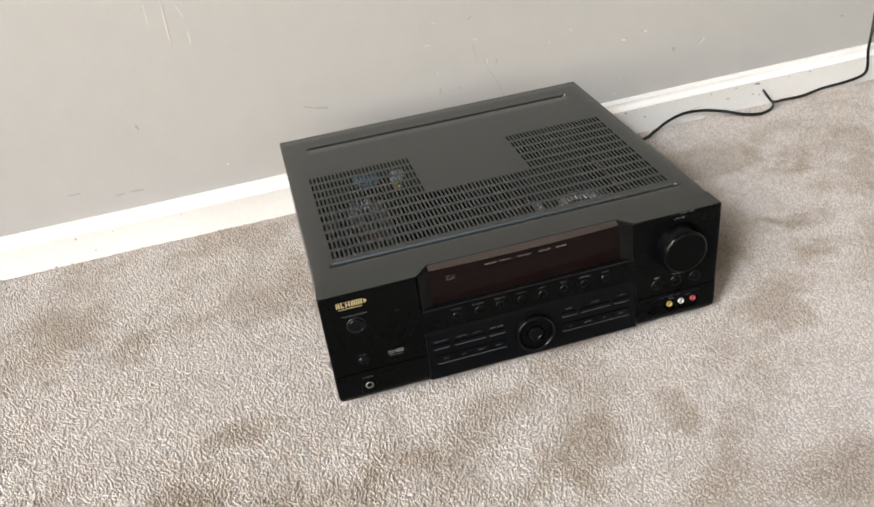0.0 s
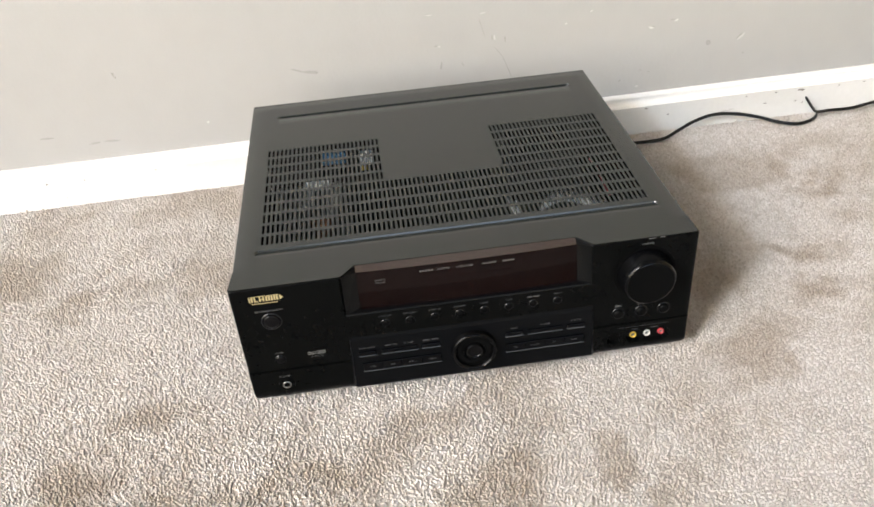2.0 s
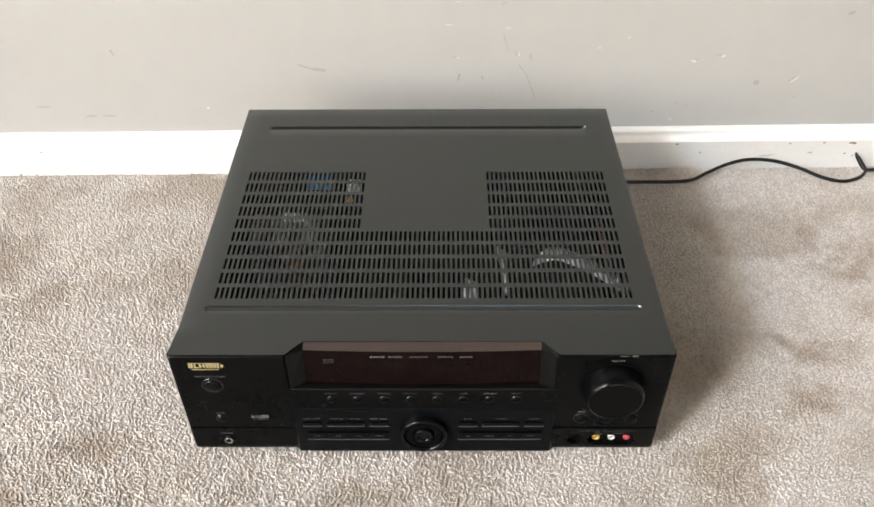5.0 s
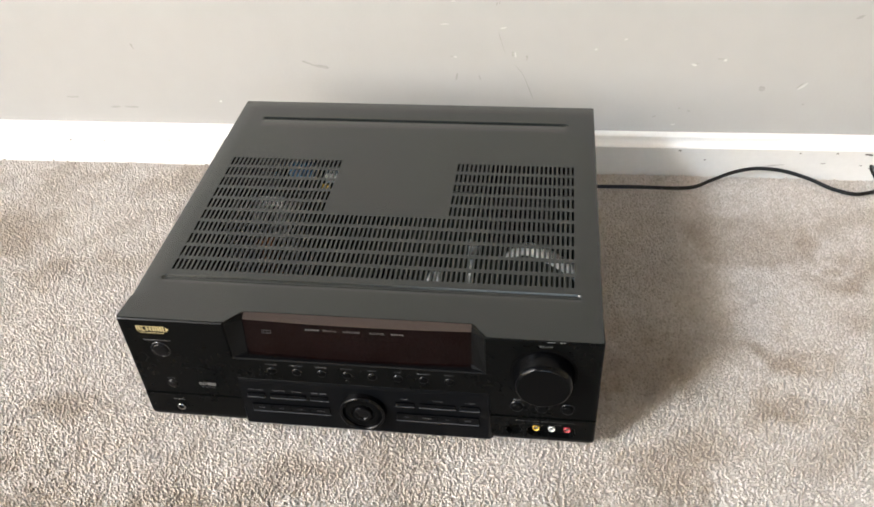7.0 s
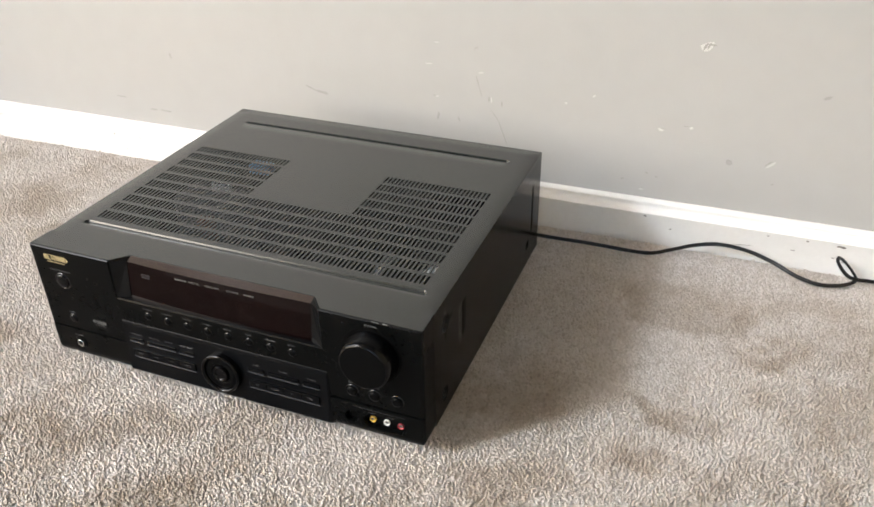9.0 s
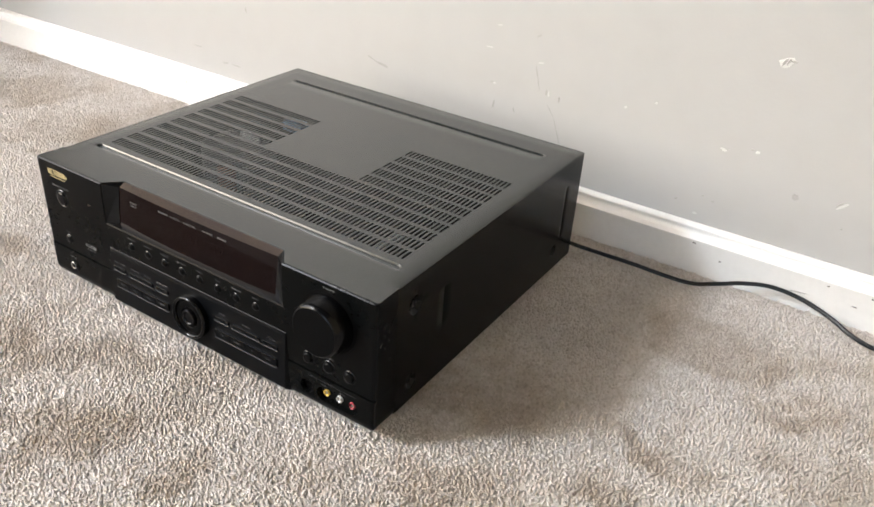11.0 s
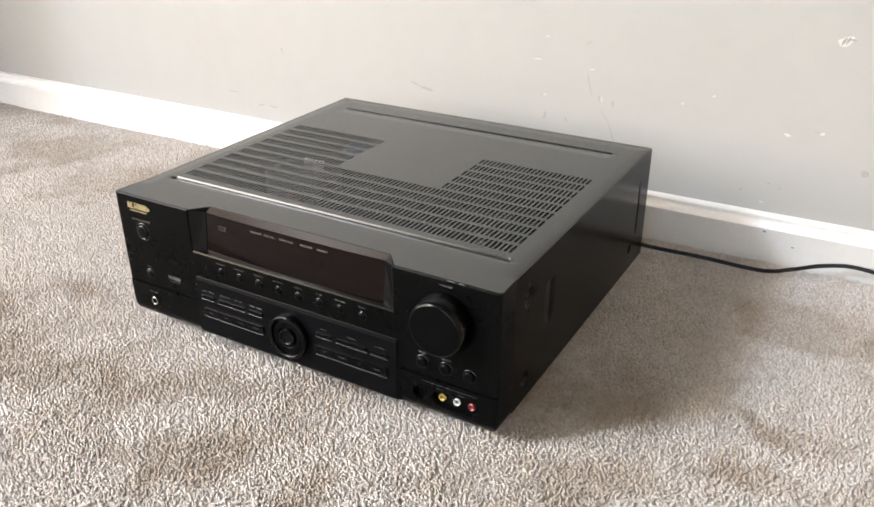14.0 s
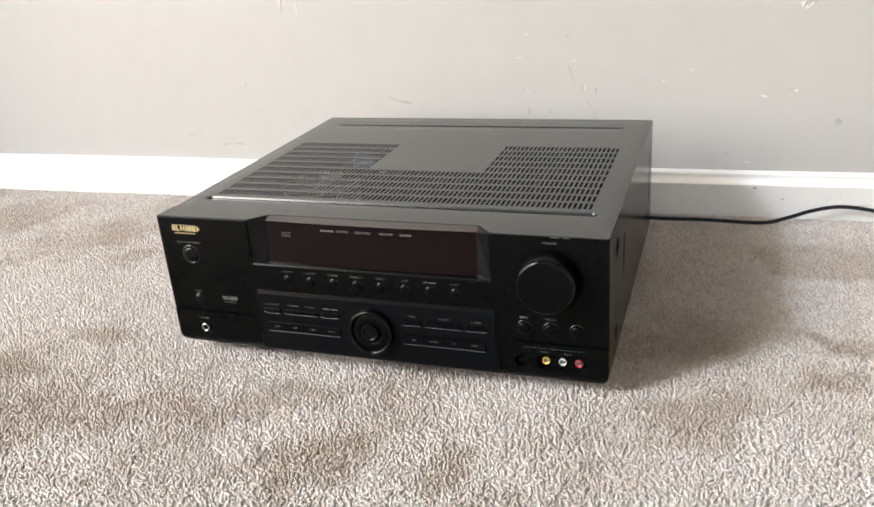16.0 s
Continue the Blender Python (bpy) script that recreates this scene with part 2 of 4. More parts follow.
def sheet(us, vs, place, hole=None):
    """A bmesh grid over the lines us, vs; place(u, v) gives each vertex, hole(u, v) leaves out the cell with that middle."""
    bm = bmesh.new()
    rows = [[bm.verts.new(place(u, v)) for u in us] for v in vs]
    for j in range(len(vs) - 1):
        for i in range(len(us) - 1):
            if hole and hole((us[i] + us[i + 1]) / 2, (vs[j] + vs[j + 1]) / 2):
                continue
            bm.faces.new((rows[j][i], rows[j][i + 1], rows[j + 1][i + 1], rows[j + 1][i]))
    return bm


def lettering(name, text, size, mat, parent, at, label="", wide=1.0):
    """Raised print in the built-in font, centred on at, whose z points out."""
    cu = bpy.data.curves.new(name, "FONT")
    cu.body, cu.size, cu.align_x, cu.align_y, cu.extrude = text, size, "CENTER", "CENTER", 0.00008
    cu.resolution_u = 2
    tmp = bpy.data.objects.new(name, cu)
    me = bpy.data.meshes.new_from_object(tmp)
    bpy.data.objects.remove(tmp)
    me.materials.clear()
    me.materials.append(mat)
    ob = new(name, me)
    ob.matrix_world = at @ Matrix.Diagonal((wide, 1, 1, 1))
    bpy.context.view_layer.update()
    attach(ob, parent)
    if label:
        ob["label"] = label
    return ob


def bars(name, rects, mat, parent, at, label=""):
    """Plain printed bars: (x, y, width, height) each, on the plane of at."""
    bm = bmesh.new()
    for x, y, w, h in rects:
        box(bm, x - w / 2, x + w / 2, y - h / 2, y + h / 2, 0, 0.0002)
    return part(name, bm, mat, parent, label, at=at)


# ---- the room ----


def structure(name, bm, mat, label, at=ROOM):
    return tagged(part(name, bm, mat, at=at), label, name.split("_")[0], kind="structure")


def wall_slab(x0, x1, y0, y1, z0, z1):
    return box(bmesh.new(), x0, x1, y0, y1, z0, z1)


wall_back = structure("wall_back", wall_slab(X0 - 0.12, X1 + 0.12, 0, 0.12, -0.05, CEIL), M_WALL, "pale greige painted wall with scuffs and chipped spots")
# unseen, set close as a reflector for the shaded carpet
structure("wall_right", wall_slab(X1, X1 + 0.12, Y0, -0.0005, -0.05, CEIL), M_BOUNCE, "unseen beige side wall that bounces light into the shade")
bm = bmesh.new()
xa, xb, za, zb = WIN_FILL
for x0, x1, z0, z1 in ((X0 - 0.12, xa, -0.05, CEIL), (xb, X1 + 0.12, -0.05, CEIL), (xa, xb, -0.05, za), (xa, xb, zb, CEIL)):
    box(bm, x0, x1, Y0 - 0.12, Y0 - 0.0005, z0, z1)
structure("wall_front", bm, M_BOUNCE, "unseen beige wall with a window opening added for fill")
bm = bmesh.new()
ya, yb, za, zb = WIN
for y0, y1, z0, z1 in ((Y0, ya, -0.05, CEIL), (yb, -0.0005, -0.05, CEIL), (ya, yb, -0.05, za), (ya, yb, zb, CEIL)):
    box(bm, X0 - 0.12, X0, y0, y1, z0, z1)
structure("wall_left", bm, M_BOUNCE, "unseen beige wall with a tall window opening")
structure("ceiling", wall_slab(X0 - 0.12, X1 + 0.12, Y0 - 0.12, 0.12, CEIL + 0.001, CEIL + 0.1), M_CEIL, "unseen ceiling, cream to bounce warm light")

win = structure("window_1", bmesh.new(), M_TRIM, "white painted window in a plain wall")
for y0, y1, z0, z1 in ((ya - 0.06, ya, za - 0.06, zb + 0.06), (yb, yb + 0.06, za - 0.06, zb + 0.06), (ya, yb, zb, zb + 0.06), (ya, yb, za - 0.06, za)):
    part("window_frame", box(bmesh.new(), X0 + 0.001, X0 + 0.018, y0, y1, z0, z1, 0.003), M_TRIM, win, at=ROOM)

# unseen window, added only to lift the shade with sky light
win = structure("window_2", bmesh.new(), M_TRIM, "unseen white window added as fill light")
for x0, x1, z0, z1 in ((xa - 0.06, xa, WIN_FILL[2] - 0.06, WIN_FILL[3] + 0.06), (xb, xb + 0.06, WIN_FILL[2] - 0.06, WIN_FILL[3] + 0.06), (xa, xb, WIN_FILL[3], WIN_FILL[3] + 0.06), (xa, xb, WIN_FILL[2] - 0.06, WIN_FILL[2])):
    part("window_frame", box(bmesh.new(), x0, x1, Y0 + 0.001, Y0 + 0.018, z0, z1, 0.003), M_TRIM, win, at=ROOM)

# baseboard: flat face, small bead, a cove and a rounded top edge
PROFILE = [(0.0, -0.03), (-0.0165, -0.03), (-0.0165, 0.0320), (-0.0172, 0.0332), (-0.0172, 0.0345), (-0.0160, 0.0354), (-0.0126, 0.0359), (-0.0106, 0.0368), (-0.0093, 0.0384),
           (-0.0086, 0.0404), (-0.0083, 0.0428), (-0.0087, 0.0437), (-0.0094, 0.0447), (-0.0094, 0.0470), (-0.0082, 0.0484), (-0.0055, 0.0491), (0.0, 0.0493)]
bm = bmesh.new()
xs = spread([X0, -1.2, 1.2, X1], 0.06)
rows = []
for x in xs:
    s = 0.0008 * noise.noise(Vector((x * 3, 0, 0)))
    rows.append([bm.verts.new((x, y - 0.0004 + (s if y < -0.001 else 0), z + s )) for y, z in PROFILE])
for a, b in zip(rows, rows[1:]):
    for k in range(len(PROFILE) - 1):
        bm.faces.new((a[k], b[k], b[k + 1], a[k + 1]))
base = smooth_by_angle(structure("baseboard", bm, M_TRIM, "white painted wooden baseboard with dark nicks and dirt"), 40)

# ---- the receiver ----
rec = tagged(new("stereo_receiver"), "black metal home-theatre receiver with slotted lid standing on the carpet", "receiver")
rec.matrix_world = Matrix.Translation((0.2175, 0.197, CARPET - 0.006))
bpy.context.view_layer.update()
CX0, CX1, FY, BY = 0.0006, 0.4325, 0.0300, 0.3940       # lid: sides, front and back
FLARE = 0.0016                                           # the right side stands out a little towards the front

# lid with ten rows of cooling slots and two pressed grooves
PITCH, SLOT_W, SX = 0.00477, 0.0024, 0.0262
ROW_P, ROW_L, ROW_Y = 0.0200, 0.0146, 0.0705


def slot_columns(row):
    return range(81) if row < 5 else [*range(27), *range(54, 81)]


cells = {(c, r) for r in range(10) for c in slot_columns(r)}
us = [CX0, CX0 + 0.0004, CX0 + 0.0015, 0.0185, 0.0205, 0.0225, 0.4105, 0.4125, 0.4145, 0.4165, CX1 - 0.0015, CX1 - 0.0004, CX1, 0.0335, 0.0345, 0.402, 0.403] + [0.0185 + 0.0008 * k for k in range(9)] + [0.4165 - 0.0008 * k for k in range(9)]
for c in range(81):
    us += [SX + c * PITCH - SLOT_W / 2, SX + c * PITCH + SLOT_W / 2]
GROOVES = ((0.0500, 0.0530, 0.0580, 0.0611, 0.0619, 0.0185, 0.4165), (0.3490, 0.3498, 0.3520, 0.3546, 0.3556, 0.0325, 0.4035))
vs = [FY, BY - 0.0015, BY - 0.0004, BY]
for g in GROOVES:
    vs += g[:5]
    vs += [g[0] + (g[4] - g[0]) * k / 12 for k in range(13)]
for r in range(10):
    vs += [ROW_Y + r * ROW_P, ROW_Y + r * ROW_P + ROW_L]
us, vs = spread(us, 0.02), spread(vs, 0.02)


def lid_place(x, y):
    z = H
    for a, b, c, d, e, xa, xb in GROOVES:
        if a < y < e:
            half = (e - a) / 2
            if half > 0.004:          # a shallow ramp that ends in a slanted step
                depth = 0.0017 * min(1, (y - a) / (c - a)) ** 1.6 if y < d else 0.0017 * max(0.0, (e - y) / (e - d))
            else:
                depth = 0.0028 * min(1, (y - a) / (c - a)) ** 1.4 if y < d - 1e-6 else 0.0029
            bow = half - math.sqrt(max(0.0, half * half - (y - a - half) ** 2)) if half > 0.003 else 0.0
            ends = max(0.0, min(1.0, (x - xa - bow) / 0.0012, (xb - bow - x) / 0.0012))
            z -= depth * ends
    for edge in (CX0, CX1):
        d = abs(x - edge)
        if d < 0.0014:
            z -= 0.0011 * (1 - d / 0.0015) ** 2
    d = BY - y
    if d < 0.0014:
        z -= 0.0011 * (1 - d / 0.0015) ** 2
    if x > 0.415:
        x += FLARE * (x - 0.415) / (CX1 - 0.415) * (BY - y) / (BY - FY)
    return (x, y, z)


def lid_hole(x, y):
    c, r = round((x - SX) / PITCH), math.floor((y - ROW_Y) / ROW_P)
    return (c, r) in cells and abs(x - SX - c * PITCH) < SLOT_W / 2 and 0 < y - ROW_Y - r * ROW_P < ROW_L


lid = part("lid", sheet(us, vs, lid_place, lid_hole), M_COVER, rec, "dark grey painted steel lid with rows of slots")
smooth_by_angle(lid, 30)
mod = lid.modifiers.new("thickness", "SOLIDIFY")
mod.thickness, mod.offset = 0.0007, -1

# sides: pressed grooves and screw dimples
DIMPLES = ((0.0570, 0.112, 0.0100), (0.0545, 0.030, 0.0084), (0.343, 0.035, 0.0068))
SIDE_GROOVES = ((0.104, 0.066, 0.108), (0.357, 0.047, 0.112))


def side_depth(y, z):
    d = 0.0
    for a, b, r in DIMPLES:
        q = math.hypot(y - a, z - b) / r
        if q < 1:
            d = max(d, 0.0030 * min(1.0, (1 - q) * 2.0))
    for a, z0, z1 in SIDE_GROOVES:
        q = abs(y - a) / 0.0009
        if q < 1 and z0 < z < z1:
            d = max(d, 0.0007 * (1 - q) * min(1, (z - z0) / 0.004, (z1 - z) / 0.004))
    return d


ys = [FY, BY]
zs = [0.008, H - 0.0011]
for a, b, r in DIMPLES:
    ys += [a + 0.00085 * k for k in range(-12, 13)]
    zs += [b + 0.00085 * k for k in range(-12, 13) if 0.008 < b + 0.00085 * k < H - 0.002]
for a, z0, z1 in SIDE_GROOVES:
    ys += [a - 0.0009, a, a + 0.0009]
    zs += [z0, z0 + 0.004, z1 - 0.004, z1]
ys, zs = spread([y for y in ys if FY <= y <= BY], 0.012), spread(zs, 0.012)
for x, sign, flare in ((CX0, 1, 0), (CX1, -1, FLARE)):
    ob = part("side_panel", sheet(ys, zs, lambda y, z: (x + sign * side_depth(y, z) + flare * (BY - y) / (BY - FY), y, z)), M_COVER_SHADED, rec)
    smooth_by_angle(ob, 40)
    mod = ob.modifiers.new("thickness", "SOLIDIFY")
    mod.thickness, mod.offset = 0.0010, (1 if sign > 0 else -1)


def screw_mesh():
    bm = lathe(bmesh.new(), [(0.0034, 0.0), (0.0036, 0.0006), (0.0031, 0.0014), (0.0016, 0.0018), (0.0013, 0.0010), (0, 0.0009)], 20)
    me = bpy.data.meshes.new("screw")
    bmesh.ops.recalc_face_normals(bm, faces=bm.faces)
    bm.to_mesh(me)
    bm.free()
    me.materials.append(M_KNOB)
    return me


screw = screw_mesh()
for a, b, r in DIMPLES:
    part("screw", screw, None, rec, "black screw in a pressed dimple", at=Matrix.Translation((CX1 - 0.0030 + FLARE * (BY - a) / (BY - FY), a, b)) @ pose(0, 0, 0, 0, 90, 0))
    part("screw", screw, None, rec, at=Matrix.Translation((CX0 + 0.0030, a, b)) @ pose(0, 0, 0, 0, -90, 0))

part("rear_panel", box(bmesh.new(), CX0 + 0.0012, CX1 - 0.0012, BY - 0.003, BY - 0.002, 0.008, H - 0.0015), M_HOLE_SHADE, rec)
part("bottom_plate", box(bmesh.new(), CX0 + 0.0012, CX1 - 0.0012, FY, BY - 0.0032, 0.008, 0.0092), M_HOLE_SHADE, rec)
for x in (0.045, 0.39):
    for y in (0.055, 0.345):
        bm = lathe(bmesh.new(), [(0.014, CARPET - 0.006), (0.0155, CARPET - 0.004), (0.017, 0.0078)], 24, Matrix.Translation((x, y, 0)))
        part("foot", bm, M_KNOB, rec, smooth=False)

# front panel: one moulding with the display bay, seams and rounded lower corners
BAY = (0.0995, 0.1130, 0.3212, 0.3345)    # bay: outer left, inner left, inner right, outer right
BAY_Z, BAY_D = 0.0975, 0.0165
SEAM = 0.042
POCKET_Z, POCKET_D = 0.0234, 0.0045           # sunk sockets at the lower right
CTRL = (0.0990, 0.3362)
W = 0.435


def panel_place(x, z):
    y = 0.0
    if z > BAY_Z - 1e-6 and BAY[0] < x < BAY[3]:
        y = BAY_D * max(0.0, min(1.0, (x - BAY[0]) / (BAY[1] - BAY[0]), (BAY[3] - x) / (BAY[3] - BAY[2])))
        y *= min(1.0, (z - BAY_Z) / 0.0008 + 0.0)
    if abs(z - SEAM) < 0.0006 and not CTRL[0] < x < CTRL[1]:
        y += 0.0022
    if z < SEAM - 0.0006:
        y -= 0.0007
    px = min(max(x, 0.3795), 0.4095)
    if math.hypot(x - px, z - POCKET_Z) < 0.0072 or math.hypot(x - 0.3600, z - POCKET_Z) < 0.0068:
        y += POCKET_D
    d = min(x, W - x)
    if d < 0.0025:
        y += 0.0025 * (1 - math.sqrt(max(0, 1 - (1 - d / 0.0025) ** 2)))
    if H - z < 0.0010:
        y += 0.0010 * (1 - (H - z) / 0.0010)
    if z < 0.0145:
        y += 0.0030 * ((0.0145 - z) / 0.008) ** 2
    r = 0.010
    zb0 = 0.0045
    if z < zb0 + r:
        inset = r - math.sqrt(max(0, r * r - (zb0 + r - z) ** 2))
        x = min(max(x, inset), W - inset)
    return (x - 0.0020 * (1 - x / W), y, z)


us = spread([0, 0.0004, 0.0012, 0.0025, 0.005, 0.010, *BAY, BAY[0] + 0.0003, W, W - 0.0004, W - 0.0012, W - 0.0025, W - 0.005, W - 0.010] + [0.3520 + 0.0008 * k for k in range(83)], 0.012)
vs = spread([0.0045, 0.0049, 0.0055, 0.0065, 0.0080, 0.0100, 0.0125, 0.0153, 0.0165, SEAM - 0.0009, SEAM - 0.0005, SEAM + 0.0005, SEAM + 0.0009, BAY_Z, BAY_Z + 0.0008, H - 0.0010, H - 0.0004, H] + [0.0166 + 0.0008 * k for k in range(21)], 0.010)
bm = sheet(us, vs, panel_place)
rim = [e for e in bm.edges if e.is_boundary]
made = bmesh.ops.extrude_edge_only(bm, edges=rim)["geom"]
for g in made:
    if isinstance(g, bmesh.types.BMVert):
        g.co.y = max(0.0036, g.co.y + 0.0004)
made = bmesh.ops.extrude_edge_only(bm, edges=[g for g in made if isinstance(g, bmesh.types.BMEdge) and g.is_boundary])["geom"]
for g in made:
    if isinstance(g, bmesh.types.BMVert):
        g.co.y = FY + 0.0002
        g.co.x = min(max(g.co.x, CX0), CX1 + FLARE)         # the moulding narrows back to the lid
front = part("front_panel", bm, M_PANEL, rec, "glossy black plastic front with a display bay")
smooth_by_angle(front, 28)

# the top of the front moulding is covered by the lid's sheet, which turns over it
bm = bmesh.new()
outline = [(-0.0006, 0.0022), (BAY[0] - 0.0004, 0.0022), (BAY[1], BAY_D + 0.0012), (BAY[2], BAY_D + 0.0012), (BAY[3] + 0.0004, 0.0022), (W - 0.0014, 0.0022), (W - 0.0006, 0.0050), (CX1 + FLARE, FY), (CX0, FY), (-0.0012, 0.0050)]
lo = [bm.verts.new((x, y, H - 0.0004)) for x, y in outline]
hi = [bm.verts.new((x, y, H + 0.0003)) for x, y in outline]
bm.faces.new(hi)
for k in range(len(lo)):
    j = (k + 1) % len(lo)
    bm.faces.new((lo[k], lo[j], hi[j], hi[k]))
part("front_cap", bm, M_COVER, rec, "dark grey strip along the top of the front")

bm = bmesh.new()
ledge = [(BAY[0], -0.0003), (BAY[3], -0.0003), (BAY[2], BAY_D), (BAY[1], BAY_D)]
lo = [bm.verts.new((x, y, BAY_Z - 0.0006)) for x, y in ledge]
hi = [bm.verts.new((x, y + (0.0006 if y < 0 else 0), BAY_Z + 0.0011)) for x, y in ledge]
bm.faces.new(hi)
for k in range(4):
    bm.faces.new((lo[k], lo[(k + 1) % 4], hi[(k + 1) % 4], hi[k]))
part("bay_ledge", bm, M_LEDGE, front, "glossy black ledge under the display")

# display window, slightly bowed, with a bevelled top edge
GP = ((BAY_D + 0.001, H - 0.0002), (0.0104, 0.1384), (0.0052, 0.0972))


def glass_y(x, y):
    u = (x - 0.2175) / 0.102
    return y - 0.0022 * (1 - u * u)


xs = spread([BAY[1] + 0.0004, BAY[2] - 0.0004], 0.008)
bm = bmesh.new()
cols = [[bm.verts.new((x, glass_y(x, y) if k else y, z)) for k, (y, z) in enumerate(GP[1:])] for x in xs]
cols2 = [[bm.verts.new((x, BAY_D - 0.001, z)) for y, z in GP[1:]] for x in xs]
for a, b in zip(cols, cols[1:]):
    bm.faces.new((a[0], b[0], b[1], a[1]))
for c, c2 in ((cols[0], cols2[0]), (cols[-1], cols2[-1])):
    bm.faces.new((c[0], c[1], c2[1], c2[0]))
for a, b in zip(cols, cols[1:]):
    a[0].co.y = glass_y(a[0].co.x, GP[1][0])
    b[0].co.y = glass_y(b[0].co.x, GP[1][0])
for k in range(len(xs) - 1):
    bm.faces.new((cols[k][1], cols[k + 1][1], cols2[k + 1][1], cols2[k][1]))
glass = part("display_window", bm, M_GLASS, rec, "smoky dark red acrylic display window")
bm = bmesh.new()
ca = [bm.verts.new((x, BAY_D + 0.001, H - 0.0001)) for x in xs]
cb = [bm.verts.new((x, glass_y(x, GP[1][0]), GP[1][1])) for x in xs]
for k in range(len(xs) - 1):
    bm.faces.new((ca[k], ca[k + 1], cb[k + 1], cb[k]))
cl = [bm.verts.new((xs[0], BAY_D + 0.001, GP[1][1])), bm.verts.new((xs[-1], BAY_D + 0.001, GP[1][1]))]
bm.faces.new((ca[0], cb[0], cl[0]))
bm.faces.new((ca[-1], cb[-1], cl[1]))
part("bevel", bm, M_BEVEL_LIT, glass, "polished top edge of the acrylic, lightened brown for its reflection")

# slanting cheeks between the front and the ends of the display window
for x0, x1 in ((BAY[0] + 0.0003, BAY[1] + 0.0005), (BAY[3] - 0.0003, BAY[2] - 0.0005)):
    bm = bmesh.new()
    fb, ft, bt, mid, bb = (bm.verts.new(c) for c in ((x0, 0.0, BAY_Z + 0.0010), (x0, 0.0008, H - 0.0005), (x1, BAY_D, H - 0.0005), (x1, 0.0100, 0.1384), (x1, 0.0048, BAY_Z + 0.0010)))
    rear = [bm.verts.new((x1, BAY_D, BAY_Z + 0.0010)), bm.verts.new((x0, 0.0012, BAY_Z + 0.0010))]
    for f in ((fb, ft, mid, bb), (ft, bt, mid), (bb, mid, bt, rear[0]), (fb, bb, rear[0], rear[1])):
        bm.faces.new(f)
    part("bay_cheek", bm, M_CHEEK, front, "dark grey slanting cheek beside the display")

# control plate: a wedge in front of the panel
CP_TOP, CP_LOW, CP_OUT = 0.0708, 0.0088, -0.0040
CP_BEND = (-0.0013, CP_TOP - 0.0040)                # the bevel along the top ends here
SLOPE = math.degrees(math.atan2(CP_BEND[0] - CP_OUT, CP_BEND[1] - CP_LOW - 0.002))
CP = ((0.0012, CP_TOP), (0.0001, CP_TOP - 0.0001), (-0.0004, CP_TOP - 0.0005), CP_BEND, (CP_OUT, CP_LOW + 0.002), (CP_OUT + 0.0008, CP_LOW), (0.002, CP_LOW - 0.0015))
bm = bmesh.new()
ends = []
for x, out, grow in ((CTRL[0], -1, 0.0), (CTRL[0], 0, 1.0), (CTRL[1], 0, 1.0), (CTRL[1], 1, 0.0)):
    # the ends splay towards the bottom where they meet the panel
    ends.append([bm.verts.new((x + out * 0.0040 * (CP_TOP - z) / (CP_TOP - CP_LOW), y if grow else 0.0008, z)) for y, z in CP])
for a, b in zip(ends, ends[1:]):
    for k in range(len(CP) - 1):
        bm.faces.new((a[k], b[k], b[k + 1], a[k + 1]))
ctrl = part("control_plate", bm, M_CTRL, rec, "bluish black raised control plate")


def plate_y(z):
    return CP_BEND[0] + (CP_OUT - CP_BEND[0]) * (CP_BEND[1] - z) / (CP_BEND[1] - CP_LOW - 0.002)


def on_plate(x, z):
    """A pose on the sloping plate: its own z points out of it."""
    return Matrix.Translation((x, plate_y(z), z)) @ pose(0, 0, 0, 90 - SLOPE, 0, 0)


def push_button(name, parent, x, z, w, h, proud=0.0016, mat=None, label=""):
    bm = box(bmesh.new(), -w / 2, w / 2, -h / 2, h / 2, -0.001, proud, 0.0004)
    return part(name, bm, mat or M_KEY, parent, label, at=on_plate(x, z))


def tray(parent, x0, x1, z, h):
    """A thin moulded lip under a group of keys."""
    w = x1 - x0
    bm = box(bmesh.new(), -w / 2, w / 2, -h / 2 - 0.0010, -h / 2 - 0.0003, -0.001, 0.0021, 0.0002)
    return part("key_lip", bm, M_LIP_LIT, parent, at=on_plate((x0 + x1) / 2, z))


UP, LOW = 0.0512, 0.0347
for x0, x1, n in ((0.1055, 0.1230, 1), (0.1280, 0.1632, 2), (0.1668, 0.1850, 1), (0.2490, 0.2670, 1), (0.2712, 0.3058, 2), (0.3100, 0.3284, 1)):
    tray(ctrl, x0, x1, UP, 0.0042)
    w = (x1 - x0) / n
    for k in range(n):
        push_button("key", ctrl, x0 + w * (k + 0.5), UP, w - 0.0005, 0.0040)
for x0, x1 in ((0.1080, 0.1850), (0.2490, 0.3275)):
    tray(ctrl, x0, x1, LOW, 0.0090)
    w = (x1 - x0) / 4
    for k in range(4):
        push_button("key", ctrl, x0 + w * (k + 0.5), LOW, w - 0.0005, 0.0086, 0.0018)

